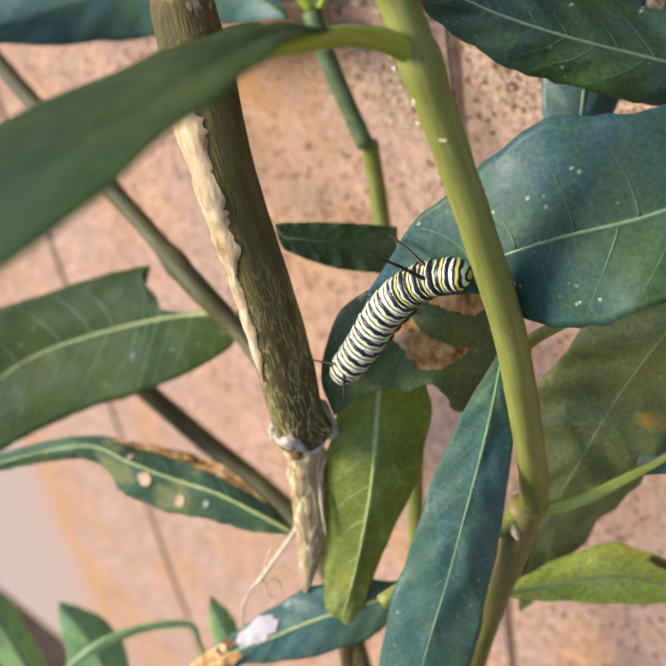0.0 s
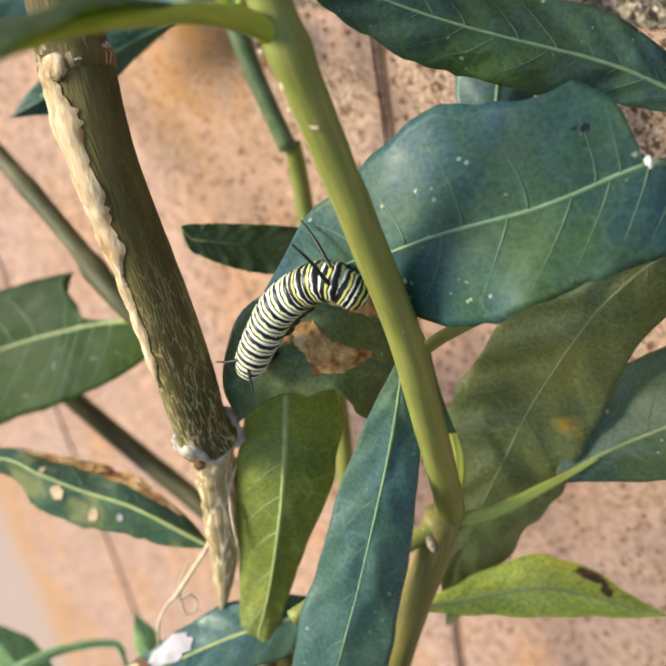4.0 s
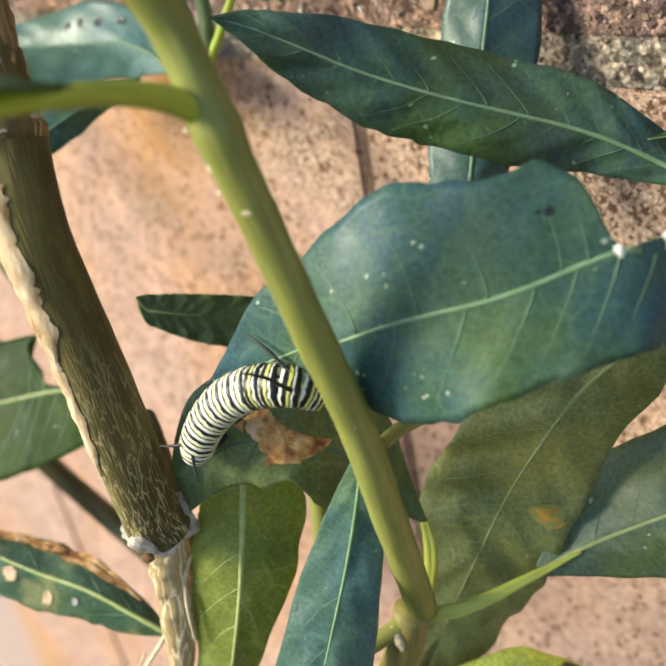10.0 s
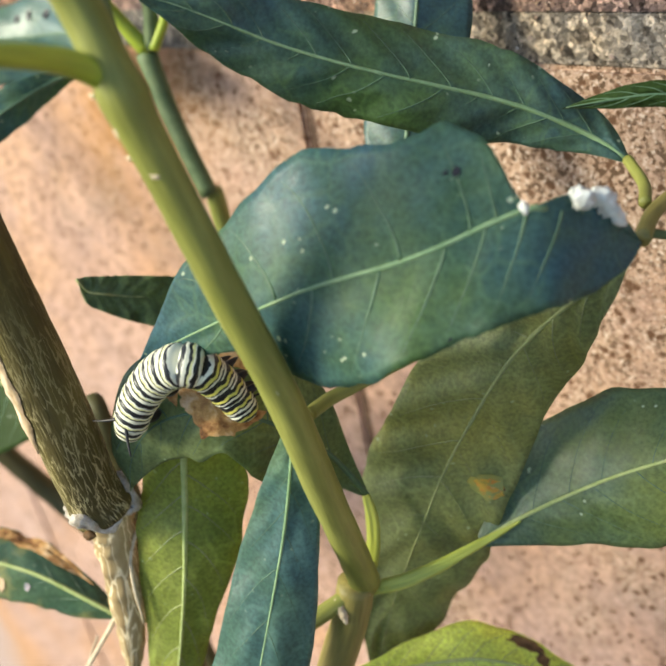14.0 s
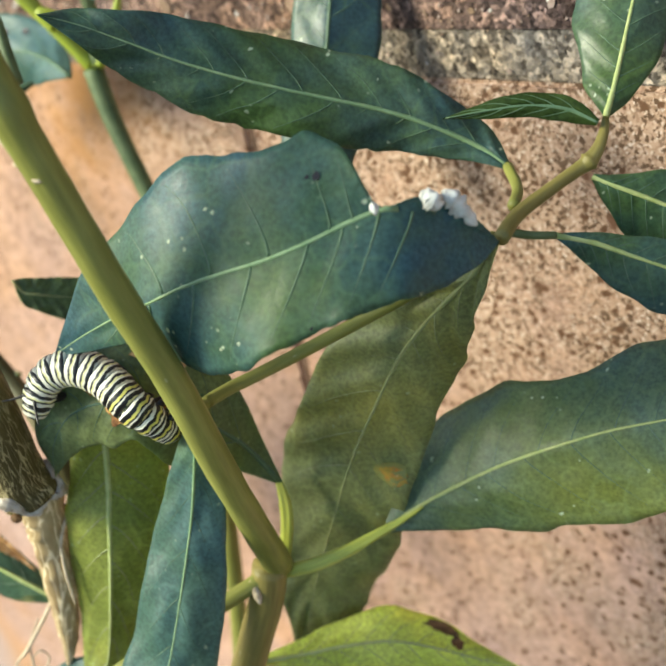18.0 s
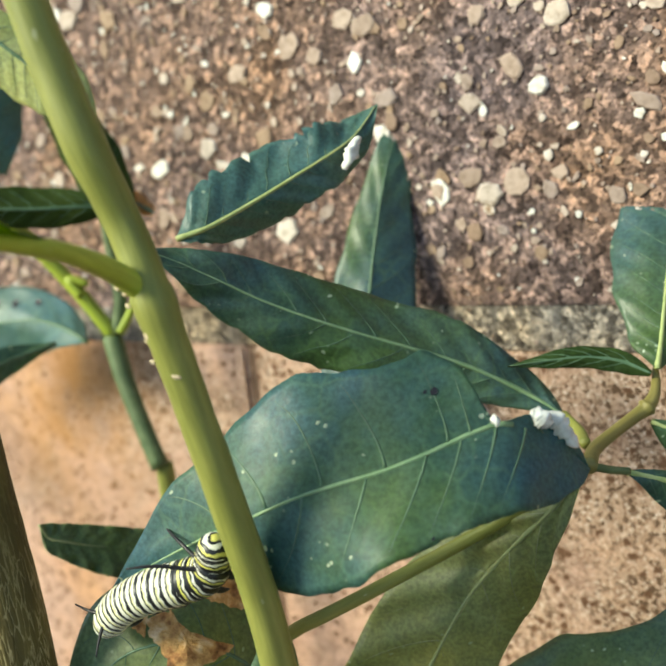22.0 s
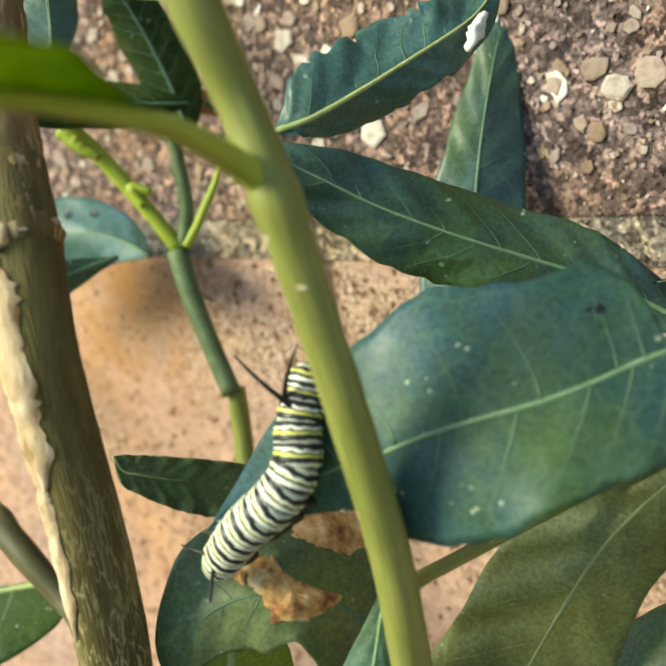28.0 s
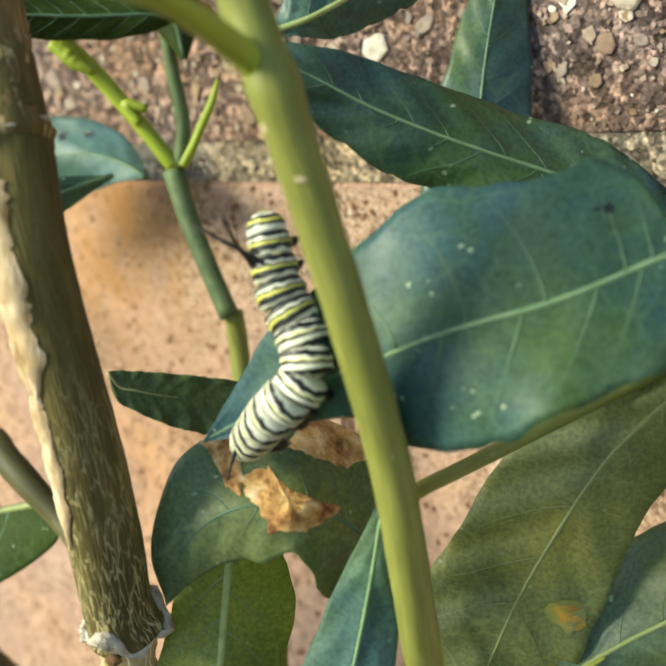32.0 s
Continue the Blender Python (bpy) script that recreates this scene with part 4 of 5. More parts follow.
def bark_patch(name, rows, s0, s1, toward, half, mat, lift=0.35, seed=0):
    """A ragged patch of another surface lying on a round stem."""
    c = spline(rows, 161)
    o = np.array(woody.location)
    verts, faces = [], []
    tw = np.array(toward)
    n1, n2 = 60, 9
    for i in range(n1):
        s = s0 + (s1 - s0) * i / (n1 - 1)
        k = min(int(s * 160), 159)
        f = s * 160 - k
        p, t = c[k, :3] * (1 - f) + c[k + 1, :3] * f, c[k + 1, :3] - c[k, :3]
        t = t / np.linalg.norm(t)
        a = tw - t * (tw @ t)
        a /= np.linalg.norm(a)
        b = np.cross(t, a)
        taper = min(1, 5 * (i + 0.5) / n1, 4 * (n1 - i - 0.5) / n1)
        for j in range(n2):
            e = (2 * j / (n2 - 1) - 1) * radians(half) * taper
            e *= 0.72 + 0.42 * abs(math.sin(i * 0.21 + seed)) ** 0.7 + 0.3 * noise.noise(Vector((i * 0.22 + seed, 5 * math.copysign(1, e), 0))) + 0.28 * noise.noise(Vector((i * 0.9 + seed, 5 * math.copysign(1, e), 3)))
            lump = 1 + 1.2 * abs(math.sin(i * 0.21 + seed)) + 1.5 * noise.noise(Vector((i * 0.35, j * 0.6, seed)))
            r = (abs(c[k, 3]) * 1.03 + lift * lump * (1 - (2 * j / (n2 - 1) - 1) ** 4)) * 0.001
            verts.append(p * 0.001 - o + r * (math.cos(e) * a + math.sin(e) * b))
    for i in range(n1 - 1):
        for j in range(n2 - 1):
            q = i * n2 + j
            faces.append((q, q + 1, q + n2 + 1, q + n2))
    return part(name, mesh_of(name, verts, faces, mat), woody, "pale scar where the bark has torn away" if name == "scar" else "")


bark_patch("scar", BARK_UP, 0.375, 0.67, (0.02, -0.98, 0.22), 34, SCAR, 0.3, seed=1)
bark_patch("bare_strip", BARK_UP, 0.61, 0.80, (-0.05, -0.97, 0.2), 16, SCAR, 0.25, seed=4)
knot_at = np.array(BARK_UP[4][:3])
knot_way = np.array((0.29, -0.81, 0.51))
v, f = tube_data([tuple(knot_at + knot_way * BARK_UP[4][3] * q) + (w,) for q, w in ((0.7, 2.0), (0.95, 2.5), (1.1, 2.2), (1.16, 1.2))], 12, 4, 0.3, 3, woody.location)
part("knot", mesh_of("knot", v, f, SCAR), woody, "pale broken branch knot")
def collar_rows(at, below, girth, thick):
    """A ragged band round the stem at one of its nodes."""
    at, below = np.array(at), np.array(below)
    axis = (at - below) / np.linalg.norm(at - below)
    e1 = np.cross(axis, (0.3, -0.9, 0.2))
    e1 /= np.linalg.norm(e1)
    e2 = np.cross(axis, e1)
    return [tuple(at + axis * (1.0 * math.sin(2 * q + 1) + 0.6 * math.sin(5 * q) + 2.2) + girth * (math.cos(q) * e1 + math.sin(q) * e2)) + (thick * (0.8 + 0.4 * math.sin(3 * q) + 0.3 * math.sin(7 * q)),) for q in np.linspace(0, 2 * math.pi, 25)]


v, f = tube_data(collar_rows(BARK_UP[4][:3], BARK_UP[5][:3], BARK_UP[4][3] * 0.95, 0.55), 8, 3, 0.7, 4, woody.location)
part("node_ring", mesh_of("node_ring", v, f, FLUFF), woody, "whitish ragged ring at the upper node")
ring, back = np.array(BARK_UP[10][:3]), np.array(BARK_UP[9][:3])
axis = (ring - back) / np.linalg.norm(ring - back)
e1 = np.cross(axis, (0.3, -0.9, 0.2))
e1 /= np.linalg.norm(e1)
e2 = np.cross(axis, e1)
girth = BARK_UP[10][3] * 0.93
v, f = tube_data([tuple(ring + axis * (2.2 * math.sin(2 * q + 1) + 1.2 * math.sin(5 * q) - 1.0) + girth * (math.cos(q) * e1 + math.sin(q) * e2)) + (1.0 + 0.55 * math.sin(3 * q) + 0.3 * math.sin(7 * q),) for q in np.linspace(0, 2 * math.pi, 25)], 9, 3, 0.7, 8, woody.location)
part("node_collar", mesh_of("node_collar", v, f, FLUFF), woody, "fibrous whitish collar at the node")
toward = np.array((0.3, -0.7, 0.45))
toward = toward - axis * (toward @ axis)
toward /= np.linalg.norm(toward)
spot = ring + toward * (girth + 1.1)
v, f = tube_data([tuple(spot + e1 * a) + (r,) for a, r in ((-1.6, 0.3), (-0.6, 1.0), (0.5, 1.1), (1.6, 0.3))], 10, 4, 0.3, 2, woody.location)
part("bud_scar", mesh_of("bud_scar", v, f, BROWN_FLECK), woody)
tip = ring - e1 * 0 + np.cross(axis, toward) * girth
v, f = tube_data([tuple(tip + np.array(q)) + (w,) for q, w in (((0, 0, -2.5), 0.5), ((-0.8, -0.8, -1.0), 1.5), ((-1.0, -0.9, 1.0), 1.2), ((-0.6, -0.5, 3.2), 0.4))], 9, 4, 0.8, 5, woody.location)
part("bud", mesh_of("bud", v, f, FLUFF), woody, "pale shrivelled side bud")
tube("dry_stub", BARK_LOW, BARK_DRY, woody, 18, 8, 0.2, "pale dry stub peeling into fibres")
leaf(woody, [(-136.1, -105.1, 180.9, 5, 5), (-137.3, -107.4, 170.6, 8.7, 11.4), (-138.3, -109.8, 159.9, 10.4, 13.4), (-137.9, -113, 151.4, 11.4, 12.4), (-139, -115.9, 140.3, 11.6, 10.5), (-141.8, -119, 126.2, 10.2, 6.9), (-144.9, -122.1, 112.6, 8.2, 5.5), (-147, -127.8, 99.6, 4.7, 3.5), (-149.9, -131.8, 89.3, 0, 0)], (0.559, -0.465, 0.687), LEAF_OLIVE, fold=0.2, vein=VEIN, rib=1.0, seed=6, veins=7, label="olive green leaf with a thick pale midrib")
leaf(woody, [(-168.5, -119.7, 114.7, 0.6, 0.6), (-176.5, -123.2, 120.2, 4.2, 4.8), (-189.7, -127.6, 126.2, 7.6, 8), (-203.4, -132.8, 129.5, 9.3, 9.3), (-216.6, -137.1, 133.2, 6.9, 9.4), (-229, -139.8, 135.5, 3.6, 4.8), (-242.9, -148.2, 133.5, 3.4, 3.1), (-256.7, -158, 129.9, 2.9, 2.6), (-272.4, -169.5, 124.3, 0, 0)], (0.716, -0.337, 0.611), LEAF_WORN, fold=0.6, vein=VEIN, seed=7, torn=0.2, label="curled leaf with a dry brown edge", spots=((0.3, 0.82, 0.15, 0.2, DRY_PATCH, "dry_edge"), (0.5, 0.85, 0.1, 0.18, DRY_PATCH, "dry_edge"), (0.44, -0.3, 0.018, 0.2, TAN_SPOT, "dry_spot"), (0.34, -0.6, 0.013, 0.2, TAN_SPOT, "dry_spot"), (0.27, -0.5, 0.007, 0.12, PALE_PATCH, "dry_spot"), (0.5, 0.2, 0.008, 0.14, TAN_SPOT, "dry_spot")))
leaf(woody, [(-136.8, -113.1, 103.6, 3.5, 4.7), (-144, -122.1, 102.6, 7.2, 8.7), (-152.9, -132.2, 100.6, 8.8, 9.3), (-161.2, -141.6, 97.3, 7.3, 7), (-168.5, -148.8, 94.3, 4.7, 4.3), (-175.1, -155.3, 90.9, 3.1, 2.6), (-182.3, -161.7, 86.8, 0, 0)], (0.552, -0.356, 0.754), LEAF_WAXY, fold=0.1, vein=VEIN, seed=8, label="dark green leaf with a withered tip", spots=((0.56, 0.45, 0.1, 0.45, PALE_PATCH, "pale_patch"), (0.84, 0.05, 0.18, 1.0, DRY_PATCH, "withered_tip"), (0.72, 0.5, 0.05, 0.4, BROWN_FLECK, "brown_fleck")))
tendril = thing("dry_fibre", "loose curled pale plant fibre hanging from the bark", "fibre", (0, 0, 0))
tube("strand", [(-153.1, -118.4, 156, 0.66), (-153.2, -118.7, 149, 0.68), (-153.7, -119.8, 143.8, 0.68), (-157.9, -121.3, 133.1, 0.63), (-163, -124.4, 121.9, 0.65), (-167.5, -127.9, 114.1, 0.59), (-172.4, -132.9, 105.4, 0.6), (-174.2, -134.7, 103.3, 0.38), (-176.3, -138.3, 97.3, 0.45), (-175.3, -141.4, 90.6, 0.38)], FIBRE, tendril, 6)
tube("strand", [(-151.1, -111.8, 158.3, 0.33), (-150, -114.4, 154.3, 0.4), (-150.7, -118.5, 148.6, 0.47), (-151, -120.7, 144.3, 0.47), (-150.5, -122.5, 137.2, 0.48), (-150.4, -123.4, 126.9, 0.21)], FIBRE, tendril, 6)
tube("curl", [(-172.3, -126.2, 112.3, 0.3), (-172.4, -130.8, 106.9, 0.3), (-169.9, -133.2, 101, 0.3), (-168.1, -131.2, 100.3, 0.3), (-168.5, -129, 102.4, 0.3), (-170.9, -129.6, 103.8, 0.3), (-172.1, -131.8, 102.3, 0.3), (-171.1, -132.9, 99.3, 0.3)], FIBRE, tendril, 5)

G_LOW = foot([(-198, -33.3, 193.7, 2.64), (-198.3, -32.8, 183, 2.82), (-196.1, -35.2, 166.4, 2.88), (-189.9, -41.3, 138.9, 2.95), (-181.8, -50.8, 105.5, 3.02), (-178.1, -58.6, 74.4, 2.96), (-176.3, -67, 40.1, 3.07), (-173.9, -82.9, -14.4, 3.24)], 0, 10)
middle = plant("thin forked green stem close to the wall", base_of(G_LOW))
tube("stem", [(-216.4, -30.2, 231.9, 3.16), (-211.2, -32.5, 220, 2.91), (-204.7, -34.3, 207.3, 2.78), (-197.2, -35.9, 193.3, 2.79)], STEM_GREY, middle)
tube("lower_stem", G_LOW, STEM, middle)
tube("branch", [(-215.3, -30.2, 232.3, 2.35), (-221.9, -34.9, 245.6, 2.2), (-230.1, -41.7, 261.4, 2.3), (-234.2, -47.3, 269.7, 2.02), (-238.1, -51.2, 278.3, 1.13)], PETIOLE, middle)
tube("branch", [(-214.6, -29.6, 232.9, 2.35), (-213.3, -27.3, 244.4, 2.08), (-215.1, -26.6, 258.6, 1.94), (-216.4, -25.6, 272.7, 1.81)], STEM_GREY, middle)
tube("shoot", [(-213.1, -29.9, 233.2, 1.69), (-210.7, -27.5, 237.8, 1.43), (-208.4, -24.7, 243.9, 1.3), (-206.5, -22.4, 248.8, 1.17), (-205, -20.1, 254.9, 0.52)], PETIOLE, middle, 8)
tube("bud", [(-235.7, -48.7, 268.3, 1.64), (-232.5, -47.1, 265.4, 2.15), (-230.3, -46.2, 263, 1.89), (-226.6, -44.2, 260.2, 1.01)], PETIOLE, middle, 10, 6, 0.3)
tube("shoot", [(-220.1, -36.6, 245.8, 1.28), (-223.4, -37.7, 251.1, 1.54), (-218.7, -34.7, 249.3, 1.16)], PETIOLE, middle, 8)
leaf(middle, [(-204.2, -17.7, 268.5, 1.3, 1.3), (-208.5, -20.1, 271.8, 3.6, 3.1), (-212.8, -22.6, 274, 2.1, 1.8), (-215.4, -24.2, 275.3, 0, 0)], (0.688, -0.726, -0.007), LEAF_DRY, seed=41, veins=0, label="small dry orange-brown leaf")
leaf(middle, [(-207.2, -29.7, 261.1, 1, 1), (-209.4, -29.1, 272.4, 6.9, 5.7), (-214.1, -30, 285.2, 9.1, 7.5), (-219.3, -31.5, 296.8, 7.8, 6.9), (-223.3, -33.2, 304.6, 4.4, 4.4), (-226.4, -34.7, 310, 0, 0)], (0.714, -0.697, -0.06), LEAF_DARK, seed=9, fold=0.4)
leaf(middle, [(-205, -75.2, 325.2, 3.8, 3.8), (-194.4, -70.2, 314.4, 9, 8.5), (-186.4, -66.4, 306.4, 9, 8.3), (-180.3, -63.5, 299.6, 5.6, 5.6), (-175.1, -61.4, 293.3, 0, 0)], (0.724, -0.674, -0.146), LEAF_PALE, seed=10)
leaf(middle, [(-227.2, -54.2, 284.7, 2.4, 2.4), (-227.8, -52, 295.3, 6.6, 7), (-229.3, -50.1, 307.2, 8, 7.7), (-230.5, -48, 319.1, 7.5, 7.2), (-231.8, -46, 331, 0, 0)], (0.76, -0.638, -0.125), LEAF_WAXY, seed=11)
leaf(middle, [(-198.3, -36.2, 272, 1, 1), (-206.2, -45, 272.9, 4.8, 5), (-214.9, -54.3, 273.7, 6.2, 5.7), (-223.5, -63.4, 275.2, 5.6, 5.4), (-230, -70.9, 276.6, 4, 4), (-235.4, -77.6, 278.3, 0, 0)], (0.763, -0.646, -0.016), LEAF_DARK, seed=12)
# chewed holes are black discs on the blade, painted for the shade behind
leaf(middle, [(-223.6, -34.4, 231.1, 0.6, 0.6), (-236.4, -32.1, 235, 6.2, 6.2), (-252.8, -30.8, 237.2, 10.9, 10.3), (-269.6, -32.6, 236.4, 12.6, 12.6), (-283.1, -36.5, 236.3, 10.2, 14.2), (-294.5, -41.9, 236.8, 6.9, 15.1), (-305.7, -49.6, 236.9, 10, 15.2), (-316.4, -59.7, 235.9, 10.6, 12.8), (-326.9, -70.3, 234.1, 7.7, 8.4), (-334.8, -81.4, 231, 0, 0)], (0.862, -0.471, 0.189), LEAF_WAXY, seed=13, vein=VEIN_DULL, label="bluish leaf with small dark chewed holes", spots=((0.38, 0.5, 0.008, 0.09, BLACK_MAT, "chewed_hole"), (0.34, 0.5, 0.006, 0.12, BLACK_MAT, "chewed_hole"), (0.29, 0.5, 0.007, 0.12, BLACK_MAT, "chewed_hole"), (0.23, 0.6, 0.008, 0.1, BLACK_MAT, "chewed_hole")))
leaf(middle, [(-171.5, -97.2, 344.8, 7.5, 7.5), (-161.9, -89.6, 341, 10.8, 8.9), (-152.1, -82, 337.2, 9.4, 8), (-143.8, -75.4, 333.1, 6.6, 5.9), (-135.4, -68.9, 328.5, 3.4, 3.4), (-126, -61.9, 323.5, 0, 0)], (0.757, -0.648, -0.086), LEAF_WAXY, seed=14)
leaf(middle, [(-219.8, -49, 233.9, 0.6, 0.6), (-223.8, -61.1, 232.1, 3.9, 3.9), (-226.3, -69.9, 229.9, 5.4, 5.4), (-230.9, -77.6, 226.6, 5.6, 5.6), (-237.5, -85.4, 223.1, 5, 5), (-246.1, -93.7, 219.2, 0, 0)], (0.843, -0.473, 0.256), LEAF_BLUE, seed=15)
blade(middle, [(-175.5, -96.9, 201.1), (-173.8, -96, 197.6), (-171.7, -93.5, 196.1), (-169.5, -89.9, 194.2), (-166.4, -85.5, 192.2), (-162.5, -80.3, 189.6), (-156.9, -72.9, 186.1)],
      [(-175.5, -96.9, 201.1), (-174.5, -94.4, 200.7), (-173, -91.9, 199.8), (-170.5, -87.7, 198.4), (-166.6, -82.5, 196.5), (-162.9, -77.1, 194.3), (-158.1, -70.3, 191.1)],
      [(-175.4, -96.9, 201), (-173.5, -97.5, 195.4), (-171.2, -95.6, 192.7), (-168.2, -92.2, 189.4), (-165, -88.5, 186.5), (-161, -83.4, 183.7), (-155.8, -76.2, 180.5)], LEAF_MID, VEIN_OLIVE, "short dark green leaf with a bitten-off end", seed=16, thick=0.4, bulge=0.05, veins=9)
leaf(middle, [(-133.2, -82, 265, 0.5, 0.5), (-127.6, -77.5, 266.8, 4, 8.4), (-122, -69.3, 270.7, 6.5, 10.4), (-116.3, -60.8, 275.2, 6.8, 9.1), (-111.8, -53.4, 279.1, 6.6, 8.1), (-108.7, -47, 282.8, 4.7, 5.8), (-106, -40.3, 289.4, 0, 0)], (0.542, -0.84, -0.025), LEAF_WAXY, seed=17, fold=0.35, wave=0.9, vein=VEIN, torn=0.35, pucker=2.6)

THIN1 = foot([(-430.9, -58.5, 272, 3.23), (-354.6, -63.1, 214.3, 3.4), (-320.4, -68, 195.3, 3.27), (-286.7, -74.5, 182.1, 3.26), (-250.7, -84, 172.5, 3.18), (-226, -92, 168.1, 3.66), (-208, -92.6, 156, 2.95), (-193.6, -95.1, 146.1, 2.9), (-180.8, -99.6, 138.2, 2.84)], 10, 10)
left_plant = plant("thin dark stem with a chewed dark leaf", base_of(THIN1))
tube("stem", THIN1, STEM_DARK, left_plant, 12, 8, 0.06, nodes=((0.455, 0.22), (0.3, 0.15)))
blade(left_plant, [(-208.7, -90.5, 160.4), (-216.5, -91, 158.7), (-227.1, -91.5, 155.3), (-236.2, -92, 152.2), (-243.2, -93.2, 150), (-248.3, -94.2, 148.3), (-251.9, -95.1, 147), (-256.9, -96.6, 145.4), (-266.2, -100.6, 142.6), (-277.9, -106.3, 138.8), (-290.6, -112.2, 134), (-302.3, -119.5, 128.6), (-311.3, -127.2, 122.7), (-323.8, -140.4, 112.9), (-335, -155, 102.2), (-342.9, -175.5, 90.8)],
      [(-208.9, -90.1, 161), (-216.6, -90.4, 159.2), (-227.3, -90.8, 156.1), (-236.9, -92, 153.3), (-245.2, -93.4, 152.8), (-250.7, -90.9, 154.4), (-257.4, -89.1, 159.9), (-260.2, -83.6, 160.5), (-270.2, -88.2, 158.2), (-283.6, -96.1, 155.1), (-297.8, -104.6, 150.6), (-310.8, -112.3, 146.7), (-321.2, -120.3, 142.7), (-333.1, -134.5, 131.3), (-342.6, -152.3, 115.7), (-342.9, -175.5, 90.8)],
      # its hole too is a black disc painted for shade
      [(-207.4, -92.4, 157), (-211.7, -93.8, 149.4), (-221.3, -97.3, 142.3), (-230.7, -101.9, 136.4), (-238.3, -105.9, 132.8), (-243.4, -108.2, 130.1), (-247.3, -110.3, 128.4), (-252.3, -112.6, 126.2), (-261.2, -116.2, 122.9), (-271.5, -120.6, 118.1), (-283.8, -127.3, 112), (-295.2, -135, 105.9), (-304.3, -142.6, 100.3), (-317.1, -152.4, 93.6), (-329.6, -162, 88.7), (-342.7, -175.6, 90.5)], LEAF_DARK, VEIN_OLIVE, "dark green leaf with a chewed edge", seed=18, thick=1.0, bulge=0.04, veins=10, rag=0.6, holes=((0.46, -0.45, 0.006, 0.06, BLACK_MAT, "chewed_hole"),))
THIN2 = foot([(-322, -86.8, 117.6, 3.91), (-295.4, -81.3, 92.8, 4.08), (-272.5, -75.9, 72.1, 4.25), (-238.7, -74.6, 57.8, 4.12), (-221.7, -75.8, 48.5, 4.05), (-202.3, -82.1, 31.2, 3.98), (-188, -92.9, 3.6, 3.98)], 10, 10)
tube("side_stem", THIN2, STEM_DARK, left_plant)

TWIG = [(-53.3, -62.4, 215.8, 1.51), (-55.8, -52.5, 215.9, 1.43), (-54.3, -43.7, 217.3, 1.31), (-52.2, -36.1, 218.8, 1.4), (-50.9, -34, 219.8, 1.62), (-50, -31.5, 221.8, 1.25), (-50.5, -28.1, 224.2, 0.96), (-51.4, -25.4, 226.3, 0.59)]
right_plant = front
tube("branch", [(-97.4, -108, 192.1, 1.32), (-100, -101.7, 190.4, 1.36), (-100.9, -95.2, 189.3, 1.4), (-99.3, -89.3, 189.3, 1.41), (-95.4, -80, 190.3, 1.43), (-86.1, -68.7, 194.6, 1.42), (-73.4, -61.7, 201.9, 1.46), (-62.2, -59.9, 210, 1.46), (-56.8, -59.3, 213.9, 1.5)], STEM, front)
tube("twig", TWIG, STEM_LOW, right_plant, nodes=((0.57, 0.3),))
tube("petiole", [(-58.8, -49.5, 215.9, 1.16), (-62.8, -41.5, 215.7, 1.13), (-69.2, -34.7, 217.2, 1.11)], STEM, right_plant)
tube("petiole", [(-56.1, -56.5, 214, 0.88), (-53.2, -52.9, 212.1, 0.82), (-50.4, -48.9, 210.7, 0.76)], STEM_GREY, right_plant)
RIB = [(-52.8, -64, 216.1), (-53.5, -70.5, 221.2), (-55.5, -75.8, 225.6), (-57.5, -80.7, 228.6), (-60.4, -84.3, 229.9), (-63.3, -87.2, 229.3), (-66.6, -90.1, 228), (-71, -94, 226.2), (-77, -98, 224.1), (-84.1, -101.9, 222.3), (-91, -105.5, 220.2), (-100.2, -109, 216.2), (-106.4, -108.1, 213.6), (-114.5, -110.1, 209.6), (-122.3, -111.8, 205.6), (-132.5, -113.4, 199.8)]
UPPER = [(-52.8, -64, 216.1), (-52.8, -69.4, 222.5), (-55.9, -74.6, 227.9), (-57.3, -79.4, 230.5), (-60.7, -84.2, 230.3), (-63.5, -84.6, 233.8), (-66.7, -83.8, 238.5), (-72.7, -84.9, 242.7), (-79.3, -89, 240.8), (-87.4, -92.7, 240.2), (-95.2, -95.8, 240), (-104, -100.5, 233.3), (-112.3, -104.7, 225.8), (-119.3, -107.7, 219.3), (-125.4, -111.9, 209.7), (-132.5, -113.4, 199.8)]
LOWER = [(-52.6, -64, 215.9), (-51.6, -73.9, 215.5), (-52.6, -82.2, 215.4), (-54.6, -88.8, 216.4), (-57.1, -93.2, 216.5), (-60.2, -96.4, 215.6), (-63.6, -99.2, 214.6), (-67.6, -102.5, 212.8), (-72.5, -105.6, 210.4), (-78.5, -107.5, 206.7), (-85.75, -107.48, 204.25), (-96.45, -106.4, 203), (-103.4, -107.9, 206.4), (-112.3, -110, 205.2), (-120.3, -112.2, 202.8), (-132.4, -113.4, 199.6)]
# torn holes: black discs laid on the blade in place of shaded gaps
blade(right_plant, RIB, UPPER, LOWER, LEAF_BLUE, VEIN_TEAL, thick=0.8, label="broad blue-green leaf chewed along its upper edge", seed=19, start=22, holes=((0.452, 0.62, 0.006, 0.045, BLACK_MAT, "torn_hole"), (0.468, 0.6, 0.003, 0.02, BLACK_MAT, "torn_hole"), (0.44, -0.93, 0.003, 0.02, BLACK_MAT, "torn_hole")))
